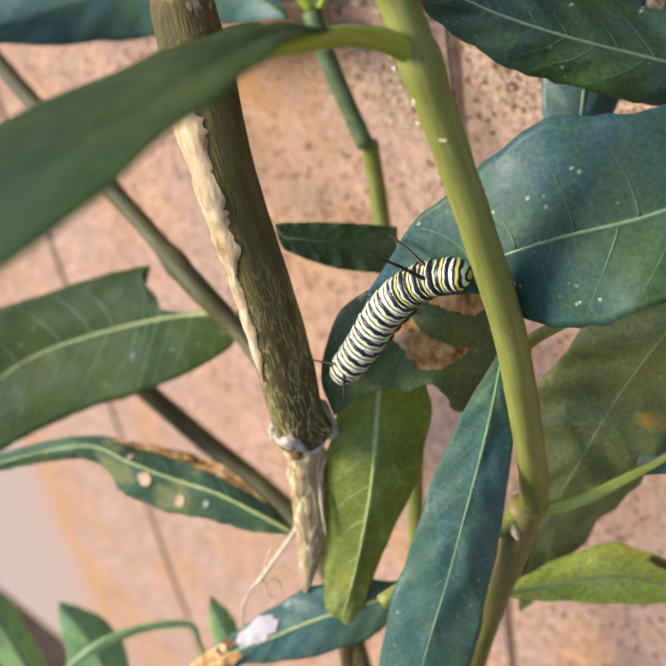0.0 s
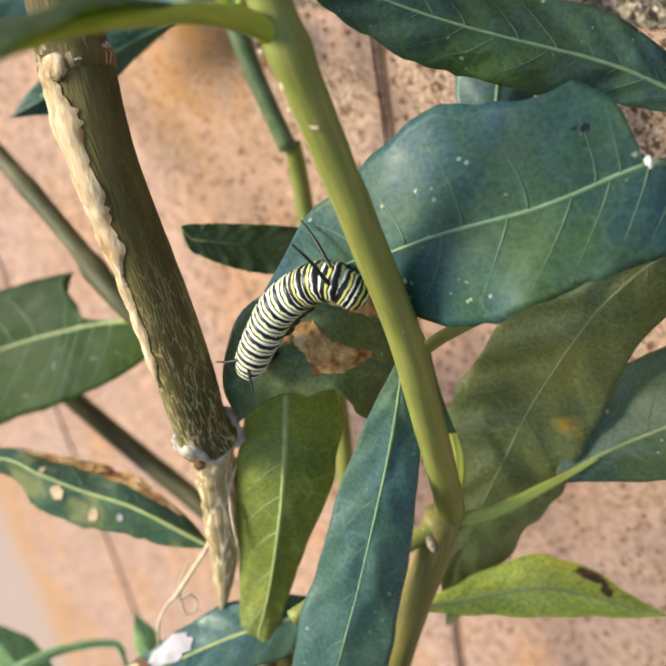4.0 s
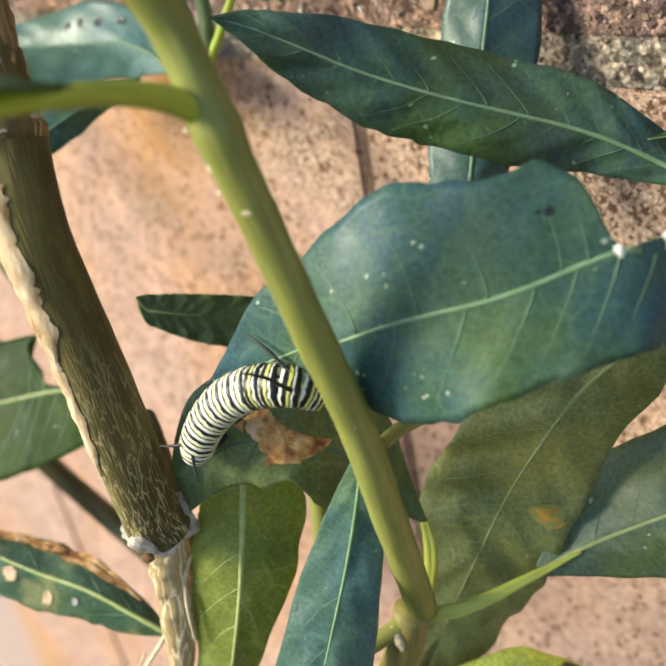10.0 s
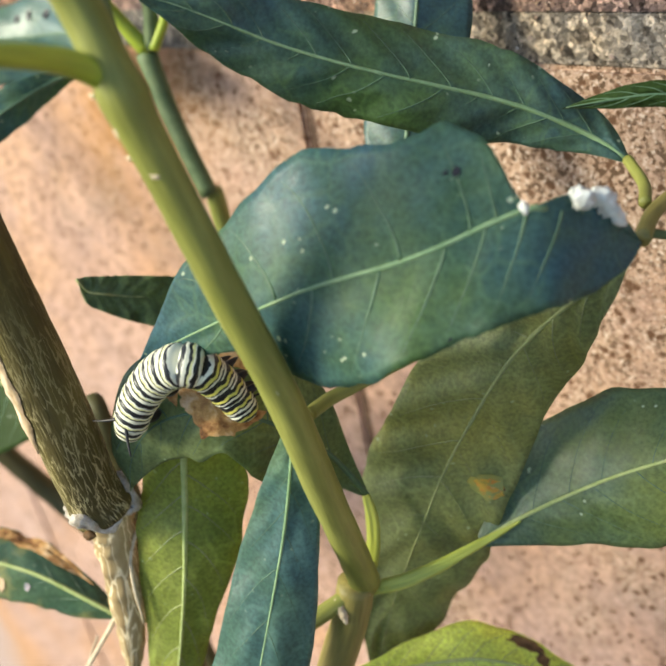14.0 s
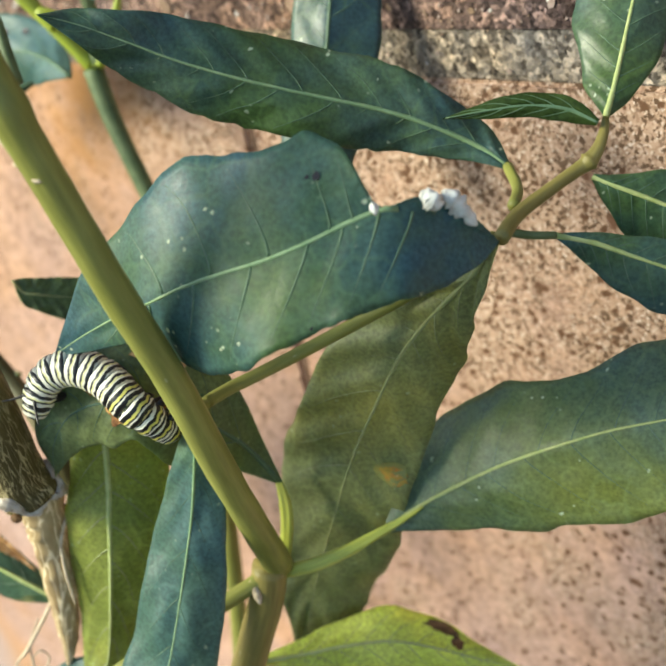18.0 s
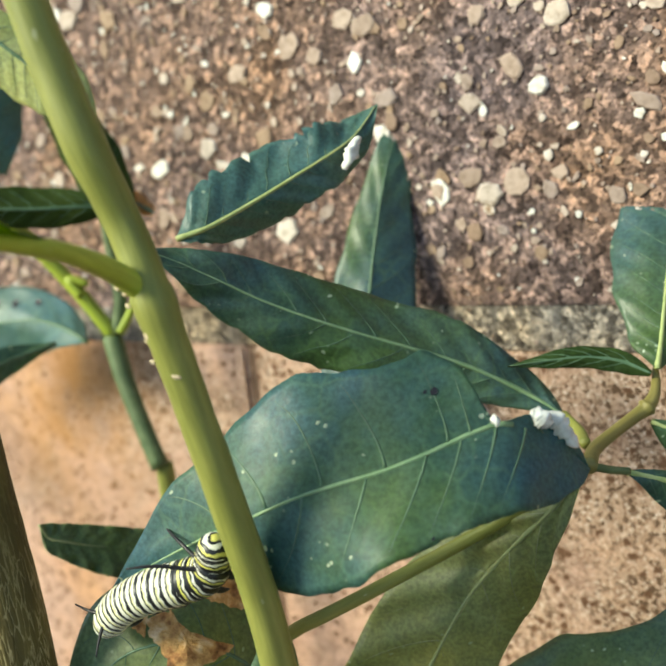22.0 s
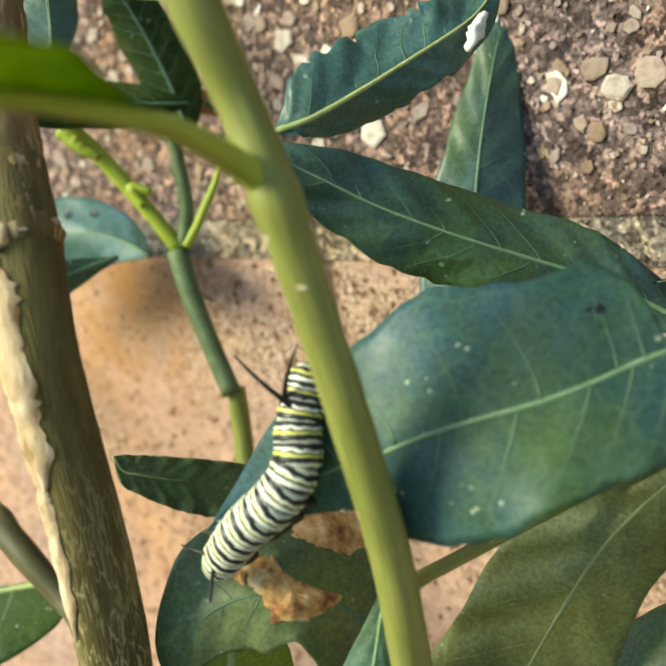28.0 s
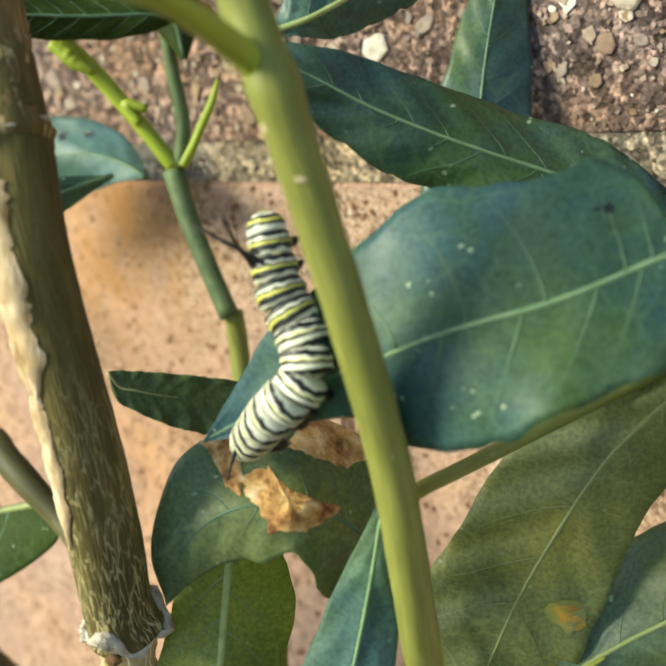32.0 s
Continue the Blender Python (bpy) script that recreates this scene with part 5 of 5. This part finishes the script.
for rows in ([(-57.1, -78.5, 230.6, 0.68), (-56.1, -77.7, 229.9, 1.47), (-55.1, -77.2, 228.7, 1.36), (-54.6, -77.1, 227.7, 0.57)], [(-55.2, -74.9, 229.3, 0.69), (-54.6, -73.5, 228.2, 1.5), (-53.9, -72.6, 226.4, 1.4), (-53.3, -71.7, 224.7, 1.27), (-52.1, -70.8, 222.3, 0.46)], [(-60.2, -87.8, 231.4, 0.45), (-59.8, -87.3, 231.5, 0.99), (-59.5, -86.7, 231.7, 0.45)], [(-108.1, -53.1, 275.6, 0.55), (-107.3, -51.8, 278.3, 1.47), (-106.4, -50.6, 280.7, 1.1), (-105.7, -49.6, 282.4, 0.46)]):
    here = tuple(np.array(rows[1][:3]) * 0.001)
    v, f = tube_data(rows, 10, 5, 0.9, rows[0][0], here)
    tagged(new("white_crumb", mesh_of("white_crumb", v, f, WHITE_BIT)), "small ragged white crumb stuck on a chewed leaf edge", "crumb", "white crumbs").location = here
leaf(right_plant, [(-69.8, -33.7, 216.7, 0.8, 0.8), (-75.8, -34.7, 220.9, 4.6, 3.5), (-83.7, -40.2, 227.1, 7.6, 6.6), (-91.1, -46.3, 232.1, 9.5, 8.7), (-100.3, -55.6, 237.8, 10.3, 9.4), (-109.2, -64.7, 243.5, 9.7, 9.5), (-118.1, -73.3, 249.8, 8.9, 8.3), (-124.8, -79.9, 255.7, 6.2, 6.3), (-130.5, -86, 260.8, 3.3, 3.3), (-134.4, -91.6, 264.2, 0, 0)], (0.684, -0.667, 0.294), LEAF_COOL, fold=0.12, wave=0.9, pucker=2.4, torn=0.1, vein=VEIN_TEAL, seed=20, veins=11)
leaf(right_plant, [(-122.6, -37.2, 211, 7.7, 9), (-124, -30.8, 223.7, 10.2, 11), (-126.4, -21.4, 239.7, 12.4, 10.1), (-127.5, -14.5, 253.4, 11.6, 8.4), (-127.3, -8.3, 267.5, 8.5, 5.8), (-126.6, -1.8, 280.6, 4.4, 3.6), (-125.8, 3.8, 289.7, 0, 0)], (0.536, -0.839, 0.096), LEAF_COOL, fold=0.2, seed=21)
leaf(right_plant, [(-50.2, -27.8, 226.9, 0.5, 0.5), (-50.5, -23.8, 230.8, 3.9, 5.2), (-51, -19.4, 235.6, 6.6, 7.9), (-51.7, -13.4, 242.6, 8.3, 11), (-52.3, -6.8, 250.4, 10.1, 12.3), (-53.2, 0.2, 259, 9.7, 11.5), (-53.9, 7.9, 268.3, 6.2, 7.5), (-54.1, 15.6, 276.9, 0, 0)], (0.418, -0.875, 0.245), LEAF_COOL, seed=22, vein=VEIN)
leaf(right_plant, [(-49.8, -34.9, 217.1, 0.5, 0.5), (-45.7, -33.5, 215, 4.3, 2.4), (-39.7, -30.9, 211.8, 8.6, 6), (-32.4, -27.6, 207.7, 9.9, 8.1), (-23.6, -23.6, 202.7, 7.3, 6.4), (-14.9, -19.6, 197.6, 0, 0)], (0.353, -0.821, 0.448), LEAF_COOL, seed=23, vein=VEIN)
leaf(right_plant, [(-51, -47.9, 210.1, 0.4, 0.4), (-45.6, -44.9, 208.3, 3.8, 1.9), (-39.2, -41.8, 205.1, 6.8, 3.8), (-31.3, -37.9, 201, 8.4, 5.5), (-22.7, -34, 196.1, 5.9, 4.2), (-14.9, -30.4, 191.7, 0, 0)], (0.362, -0.791, 0.494), LEAF_COOL, seed=24, vein=VEIN)
leaf(right_plant, [(-51.1, -29.4, 226, 0.7, 0.7), (-57, -30.7, 228.9, 2.4, 2.6), (-63.8, -34.2, 230.4, 2.5, 2.3), (-70.3, -38.5, 230.4, 1.8, 1.6), (-77.5, -43.7, 230.1, 0, 0)], (0.497, -0.793, 0.352), LEAF_DARK, seed=25, veins=5)
leaf(right_plant, [(-55.6, -60, 214.1, 0.7, 0.7), (-62.3, -61.5, 205.3, 5.6, 4.5), (-71.8, -62.5, 195.8, 10.8, 9), (-80.8, -64, 184.9, 14.2, 12.1), (-88.6, -66.3, 171.5, 15.8, 13.3), (-96.2, -70, 156, 17, 15.5), (-102.7, -73.3, 139.3, 16.1, 16.7), (-109.6, -75.8, 121.8, 9.6, 16.9), (-115.4, -78.3, 105.2, 7, 14), (-119.2, -81.7, 87.6, 1.2, 7.2), (-119.7, -83.7, 80.5, 0, 0)], (0.553, -0.542, 0.633), LEAF_MOSS, fold=0.1, rib=0.65, wave=2.6, pucker=1.0, vein=VEIN_OLIVE, seed=26, veins=12, label="olive green leaf with a yellow-brown spot", spots=((0.5, -0.62, 0.02, 0.24, HALO, "yellow_halo"), (0.497, -0.66, 0.009, 0.2, YELLOW_PATCH, "yellow_spot"), (0.507, -0.74, 0.007, 0.17, YELLOW_PATCH, "yellow_spot"), (0.5, -0.8, 0.003, 0.1, DRY_PATCH, "dry_spot")))
leaf(right_plant, [(-115, -99.6, 104.3, 0.9, 0.9), (-108.7, -90.7, 102, 3.3, 3.9), (-101.9, -81.1, 100.2, 5.8, 6.9), (-93.4, -71.9, 98.2, 7.4, 9), (-84, -64.3, 93.4, 5.4, 6.8), (-76.1, -58.3, 88.4, 2.8, 3.4), (-68.2, -52.1, 83.9, 0, 0)], (0.356, -0.558, 0.75), LEAF_BRIGHT, seed=27, vein=VEIN, label="yellowing leaf with brown flecks", spots=((0.66, -0.75, 0.06, 0.2, BROWN_FLECK, "brown_fleck"), (0.72, -0.45, 0.025, 0.25, BROWN_FLECK, "brown_fleck")))

for n, rows in enumerate((([(-220.2, -133.6, 44.2, 0.6, 0.6), (-224.7, -132.7, 50.3, 1.3, 1.3), (-235.9, -143.5, 51.9, 1.5, 1.5), (-245.3, -156, 49.8, 1.8, 1.8), (-251.7, -168.2, 44.4, 1.2, 1.2), (-254.7, -177.9, 37.6, 0, 0)], (0.646, -0.241, 0.724)), ([(-255.1, -161.9, 8.6, 1.6, 1.6), (-257.9, -155, 19, 8.8, 9.6), (-266.3, -152, 31.9, 9.2, 9.9), (-274.7, -152.4, 41, 4.8, 4.8), (-279.1, -152.3, 46.3, 0, 0)], (0.668, -0.216, 0.712)), ([(-199.6, -135.2, 41.9, 0.9, 0.9), (-203.8, -131.6, 50.5, 3.6, 3.6), (-209, -128.9, 59.3, 4, 4), (-213.9, -127, 67, 0, 0)], (0.59, -0.318, 0.742)), ([(-289.6, -169.3, -5.7, 1.7, 1.7), (-299.4, -168.1, 6.9, 6.8, 6.8), (-309.3, -166.9, 19.5, 7.7, 7.7), (-321.3, -165, 35.2, 6.8, 6.8), (-330.8, -161, 50.4, 0, 0)], (0.717, -0.172, 0.675)))):
    pts, fc = rows
    weed = thing("weed", "small green weed at the foot of the wall", "plant", (pts[0][0] * 0.001, pts[0][1] * 0.001, GROUND), "weeds")
    tube("stem", foot([(pts[0][0], pts[0][1], pts[0][2], 1.0)]), STEM, weed, 8)
    leaf(weed, pts, fc, LEAF_WEED, seed=30 + n, veins=4)

# ---- caterpillar ----
SEGMENTS = 13
cat = thing("caterpillar", "striped black, yellow and cream caterpillar on a chewed leaf", "caterpillar", (-0.13, -0.115, 0.19))


def ring_mesh(name, length, radii, mat, squash=0.92):
    verts, faces = [], []
    k = 20
    for i, r in enumerate(radii):
        x = (i / (len(radii) - 1) - 0.5) * length
        for j in range(k):
            q = 2 * math.pi * j / k
            verts.append((x * 0.001, r * math.cos(q) * 0.001, r * math.sin(q) * squash * 0.001))
    n = len(radii)
    for i in range(n - 1):
        for j in range(k):
            faces.append((i * k + j, i * k + (j + 1) % k, (i + 1) * k + (j + 1) % k, (i + 1) * k + j))
    faces += [tuple(range(k - 1, -1, -1)), tuple(range((n - 1) * k, n * k))]
    return mesh_of(name, verts, faces, mat)


def segment_radius(i):
    s = i / (SEGMENTS - 1)
    return 4.25 * (0.72 + 0.28 * math.sin(math.pi * min(1, max(0, 0.12 + 0.64 * s)))) * {0: 0.86, 11: 0.97, 12: 0.92}.get(i, 1)


pieces = []
for i in range(SEGMENTS):
    r = segment_radius(i)
    prof = [0.55, 0.84, 0.95, 1.0, 0.975, 1.0, 1.01, 0.985, 1.0, 0.96, 0.86, 0.58]
    if i == 0:
        prof = [0.1, 0.45, 0.7, 0.85, 0.92, 0.97, 1.0, 1.0, 1.0, 0.96, 0.86, 0.58]
    pieces.append(part("body_segment", ring_mesh("body_segment", SEG_LEN, [r * p for p in prof], BANDS_FRONT if i > 8 else BANDS), cat))
head = part("head", ring_mesh("head", 4.6, [2.5, 3.0, 3.25, 3.35, 3.3, 3.15, 2.85, 2.35, 1.55, 0.4], HEAD), cat, "round black and yellow banded head")


def filament(parent, length, out, lean, rise, spread, radius=0.32):
    rows = [(q * q * 0.15 * length + lean * q * length, out * (1.2 + spread * q * length), 2.6 + rise * (q - 0.12 * q * q) * length, radius * (1.5 - 0.9 * q)) for q in (0, 0.3, 0.65, 1.0)]
    v, f = tube_data(rows, 7, 4)
    part("filament", mesh_of("filament", v, f, BLACK_MAT), parent)


feelers = []
for out in (-1, 1):
    v, f = tube_data([(0, 0, -0.6, 0.5), (0.1, 0, 2.5, 0.42), (0.5, 0.2, 6, 0.36), (0.4, 0.1, 9.5, 0.28), (-0.2, -0.2, 12.6, 0.16)], 8, 4)
    feelers.append(part("filament", mesh_of("filament", v, f, BLACK_MAT), pieces[11], "long black feeler-like filament"))
for out in (-1, 1):
    filament(pieces[1], 6.0, out, -0.75, 0.3, 0.75, 0.26)
for i in (12, 11, 10):
    for out in (-1, 1):
        v, f = tube_data([(0, out * 1.1, -2.4, 1.0), (0.2, out * 1.5, -3.9, 0.75), (0.7, out * 1.4, -5.0, 0.45), (1.2, out * 1.1, -5.8, 0.12)], 8, 3)
        part("leg", mesh_of("leg", v, f, BLACK_MAT), pieces[i])
for i in (1, 4, 5, 6, 7):
    for out in (-1, 1):
        v, f = tube_data([(0, out * 1.2, -2.6, 1.5), (0, out * 1.5, -4.2, 1.3), (0.1, out * 1.5, -5.2, 1.05), (0, out * 1.4, -5.9, 0.7)], 8, 3)
        part("proleg", mesh_of("proleg", v, f, BLACK_MAT), pieces[i])

BODY_UP = Vector((-0.275, -0.615, 0.61))
TAIL_UP = Vector((0.27, -0.73, 0.5))


# where the two front filaments point, in the world
POINTING = [
    (0, (-0.52, -0.59, 0.62), (-0.93, 0.30, 0.21)),
    (1, (-0.45, -0.73, 0.51), (-0.97, 0.21, 0.14)),
    (2, (0.06, 0.27, 0.96), (-0.39, 0.83, 0.40)),
    (3, (-0.44, -0.30, 0.84), (-0.79, 0.49, 0.36)),
    (7, (-0.60, -0.56, 0.56), (-0.93, 0.32, 0.18)),
    (8, (-0.38, -0.56, 0.73), (-0.86, 0.36, 0.36)),
    (9, (-0.12, -0.77, 0.63), (-0.89, 0.25, 0.38)),
    (11, (-0.77, -0.57, 0.29), (-0.96, 0.28, -0.00)),
    (12, (-0.77, -0.50, 0.40), (-0.94, 0.33, 0.07)),
    (14, (-0.44, 0.83, -0.33), (-0.18, 0.89, -0.43)),
    (15, (-0.44, 0.83, -0.34), (-0.18, 0.88, -0.43)),
    (18, (-0.45, 0.83, -0.32), (-0.20, 0.89, -0.42)),
    (19, (-0.45, 0.84, -0.31), (-0.20, 0.89, -0.41)),
    (20, (-0.48, 0.83, -0.29), (-0.23, 0.89, -0.39)),
    (20.5, (-0.46, 0.84, -0.29), (-0.20, 0.90, -0.39)),
    (21, (-0.44, 0.87, -0.23), (-0.19, 0.92, -0.34)),
    (22, (-0.71, -0.67, 0.19), (-0.91, 0.33, 0.25)),
    (23, (-0.53, -0.85, 0.05), (-0.96, 0.24, 0.14)),
    (24, (-0.77, -0.46, 0.45), (-0.84, 0.42, 0.35)),
    (25, (-0.67, -0.71, 0.23), (-0.92, 0.30, 0.25)),
    (27.5, (-0.48, -0.82, 0.30), (0.16, -0.47, 0.87)),
    (28, (-0.42, -0.46, 0.78), (0.47, -0.13, 0.87)),
    (29, (-0.14, -0.68, 0.72), (-0.17, -0.90, -0.41)),
    (30, (-0.31, -0.36, 0.88), (0.26, -0.57, 0.78)),
    (31, (-0.32, -0.15, 0.94), (-0.07, -0.97, -0.23)),
    (31.5, (-0.46, -0.20, 0.87), (-0.09, -0.93, 0.36)),
    (32, (-0.75, -0.37, 0.54), (0.17, -0.62, 0.77)),
]


def motions():
    rows = [
        (0, [(-135, -121.6, 184), (-129.1, -119.3, 192.1), (-123.6, -116.7, 201), (-117.2, -114.9, 208), (-110.1, -113.6, 212.2), (-105.3, -112.4, 213.3)]),
        (2, [(-135, -121.3, 185.3), (-128.8, -118.9, 193.9), (-122.8, -116.7, 202.2), (-116.2, -114.8, 209.3), (-109.2, -113.1, 213.6), (-103.3, -111.8, 215)]),
        (3, [(-133.6, -120.8, 185.6), (-128, -118.2, 195.3), (-121.1, -115.5, 203.5), (-113.6, -113.5, 208.9), (-106.9, -112.4, 211.7), (-102.4, -111, 211.2)]),
        (3.5, [(-132.7, -120.3, 186), (-128, -118.4, 194.9), (-122.1, -116, 203.2), (-114.7, -114.1, 208.9), (-109, -112.7, 210.7), (-104.5, -111, 208.9)]),
        (6, [(-133.3, -120.3, 186.7), (-129.4, -118.7, 195.1), (-124.2, -116.5, 202.6), (-117.6, -114.8, 208), (-111.5, -112.8, 209.8), (-107.4, -109.8, 205.6)]),
        (7, [(-133.6, -120.4, 186.4), (-129.1, -118.5, 194.9), (-122.9, -115.9, 202.4), (-116.4, -113.8, 206.6), (-110.5, -112.3, 208), (-106, -110.9, 208.2)]),
        (8, [(-135.4, -120.4, 186.7), (-130.4, -118.5, 195.7), (-123.8, -116.2, 203.5), (-117.1, -114.3, 207.8), (-110.4, -112.4, 209.6), (-105.1, -111.1, 209.8)]),
        (9, [(-133.8, -119.8, 187.5), (-129.3, -118.7, 196.7), (-123.2, -116.5, 204.7), (-115.8, -114.6, 209.7), (-109.8, -112.4, 210.3), (-105.1, -110.5, 207.4)]),
        (10, [(-133.4, -120, 187.1), (-129.5, -118.3, 194.6), (-124, -115.9, 201), (-116.9, -113.8, 205.1), (-110.3, -111.5, 206.2), (-107.1, -107.8, 203.3)]),
        (11, [(-133.9, -120.5, 185.4), (-130.3, -118.4, 192), (-125.6, -115.5, 198.2), (-119.3, -113.5, 201.9), (-112.8, -112.5, 204), (-106.5, -110.8, 207.9)]),
        (12, [(-133.3, -120.3, 185.5), (-129.5, -118.1, 192.6), (-124.5, -115.7, 198.6), (-118.5, -114, 202.8), (-112.6, -113.2, 206), (-108.5, -112.3, 212)]),
        (13, [(-134, -120.5, 185.4), (-129.8, -118.5, 192.3), (-124.9, -116.2, 198.6), (-118.7, -114, 203.3), (-112.4, -111.7, 204.6), (-108.5, -109.2, 199.5)]),
        (14, [(-133.9, -120.2, 186.5), (-129.8, -118, 194.1), (-124.1, -115.2, 200.4), (-117, -113.5, 203.5), (-115.2, -109.3, 198), (-113, -106.5, 190.1)]),
        (15, [(-137.4, -119.8, 186.8), (-131, -117.6, 196.8), (-122.5, -115.6, 203.9), (-115.4, -113.2, 205.3), (-114.4, -108, 198.6), (-113, -103.6, 190.4)]),
        (15.5, [(-136.8, -119.8, 186.9), (-133.9, -116.4, 193.5), (-129.6, -112.1, 197.4), (-123.4, -108.9, 197.3), (-116.5, -107.8, 194), (-111.6, -104.6, 188.1)]),
        (17.5, [(-135.5, -121.2, 188.2), (-133.2, -117.4, 193.9), (-128.3, -113.2, 196.6), (-121.5, -110.8, 194.9), (-114.2, -110.1, 190.1), (-111.1, -105.1, 183.4)]),
        (18, [(-135.7, -121.1, 188.5), (-133.6, -116.8, 195.2), (-128.4, -112.8, 197.4), (-121.4, -110.4, 195.1), (-113.7, -110, 189.4), (-111.3, -105.4, 181.8)]),
        (19, [(-135.9, -118.7, 188.9), (-131, -117.5, 197.1), (-122.7, -115.6, 201.8), (-119, -112, 197.3), (-113.5, -109.9, 188.9), (-111.6, -102.6, 177.9)]),
        (20, [(-132.3, -118, 189.7), (-130.7, -114.6, 195.9), (-125.8, -110.7, 197.9), (-119, -108.4, 195.3), (-112.5, -107.1, 187.7), (-111.2, -99.7, 177)]),
        (20.5, [(-132.1, -116.6, 193), (-129, -112.4, 197.2), (-123.4, -108, 198.2), (-117, -106.2, 194.9), (-112.3, -103.4, 188.2), (-110.2, -96.7, 179.7)]),
        (21, [(-131.9, -116.6, 192.8), (-125.6, -115.5, 200.2), (-116.9, -114, 204.5), (-115.7, -108.5, 200.7), (-113.9, -104.1, 193.9), (-112.1, -99.1, 188.2)]),
        (22, [(-132.4, -116.9, 193.4), (-126.5, -116.4, 198.7), (-119.4, -115.3, 202.4), (-113.1, -113.6, 204.4), (-107.1, -112.1, 207), (-104.4, -112.4, 212.4)]),
        (23, [(-130.3, -115.5, 194), (-123.3, -115, 199.8), (-115.8, -114.4, 204.2), (-109.6, -113.3, 208.4), (-107.4, -112.7, 214.2), (-109.4, -109.8, 219.4)]),
        (24, [(-129.5, -114.8, 194.2), (-123.4, -114.9, 200.2), (-116.8, -114.9, 206), (-110.9, -114.4, 211.2), (-108.1, -112, 216), (-110.4, -108.2, 222.1)]),
        (25, [(-130.1, -115.7, 193.7), (-121.8, -116.4, 202), (-115.3, -114.9, 207.3), (-109.3, -113.9, 211.8), (-109.5, -111.6, 217.6), (-111.1, -110.2, 224.9)]),
        (25.5, [(-130.2, -116, 193.4), (-121.9, -116.4, 202.2), (-115.4, -114.9, 207.5), (-109.6, -113.9, 212), (-110, -111.6, 218.1), (-110.6, -108.9, 226.2)]),
        (27.5, [(-130.5, -115.7, 193.9), (-121.9, -116.3, 203.2), (-114.4, -114.9, 210.2), (-111.4, -112.4, 215), (-112.2, -110.4, 220.2), (-111.8, -107.3, 225.8)]),
        (28, [(-130, -115.4, 194.1), (-121.4, -116.1, 203.3), (-114.3, -115, 209.5), (-111.4, -112.4, 214.9), (-112.1, -110, 220.8), (-111.9, -106.5, 227.8)]),
        (29, [(-129.1, -114, 194.8), (-120.8, -116.1, 203.6), (-113.3, -115.1, 210.3), (-110, -112.7, 214.9), (-110.6, -110.2, 220.4), (-113.1, -107.7, 230.8)]),
        (30, [(-126.9, -112.8, 194.4), (-118.1, -115.2, 203.8), (-111.9, -114.3, 210.1), (-109.9, -112, 216.4), (-111.6, -110.3, 224), (-113.4, -108.1, 233.1)]),
        (31, [(-127.7, -110.8, 197.1), (-116.9, -115, 206.8), (-111.2, -113.7, 212.2), (-110.1, -111.4, 217.1), (-112.5, -110.6, 223.7), (-113.5, -108.1, 231.9)]),
        (31.5, [(-127.4, -110.2, 197.3), (-116.3, -114.8, 206.9), (-110.4, -113.5, 212.8), (-109.8, -110.9, 217.8), (-112.1, -110, 224.4), (-113.7, -108.1, 232.7)]),
        (32, [(-127.3, -109.5, 197.8), (-115.1, -114.6, 208), (-109.2, -112.7, 214.1), (-110.8, -110.6, 220.5), (-114.4, -110, 226.4), (-117.8, -107.7, 236.5)]),
    ]
    keys = [[] for _ in range(SEGMENTS + 1)]
    home = np.array(cat.location)
    for t, line in rows:
        c = spline(line, 121) * 0.001
        step = np.r_[0, np.cumsum(np.linalg.norm(np.diff(c, axis=0), axis=1))]
        for i in range(SEGMENTS + 1):
            d = step[-1] * min((i + 0.35) / (SEGMENTS + 0.2), 1.0)
            p = np.array([np.interp(d, step, c[:, k]) for k in range(3)])
            q = np.array([np.interp(min(d + 0.002, step[-1]), step, c[:, k]) for k in range(3)]) - np.array([np.interp(max(d - 0.002, 0), step, c[:, k]) for k in range(3)])
            x = Vector(q).normalized()
            f = i / SEGMENTS
            y = (TAIL_UP * (1 - f) + BODY_UP * f).cross(x).normalized()
            z = x.cross(y)
            m = Matrix((x, y, z)).transposed().to_4x4()
            m.translation = Vector(p - home)
            keys[i].append((t, m))
    for i in range(SEGMENTS):
        walk(pieces[i], keys[i])
    walk(head, keys[SEGMENTS])
    times = [t for t, _ in keys[11]]
    for k, ob in enumerate(feelers):
        rows = []
        for t, *ways in POINTING:
            n = min(range(len(times)), key=lambda q: abs(times[q] - t))
            turned = keys[11][n][1].to_3x3().transposed() @ Vector(ways[k])
            m = turned.to_track_quat("Z", "X").to_matrix().to_4x4()
            m.translation = Vector((0.0005, (k - 0.5) * 0.0026, 0.0028))
            rows.append((t, m))
        walk(ob, rows)


motions()
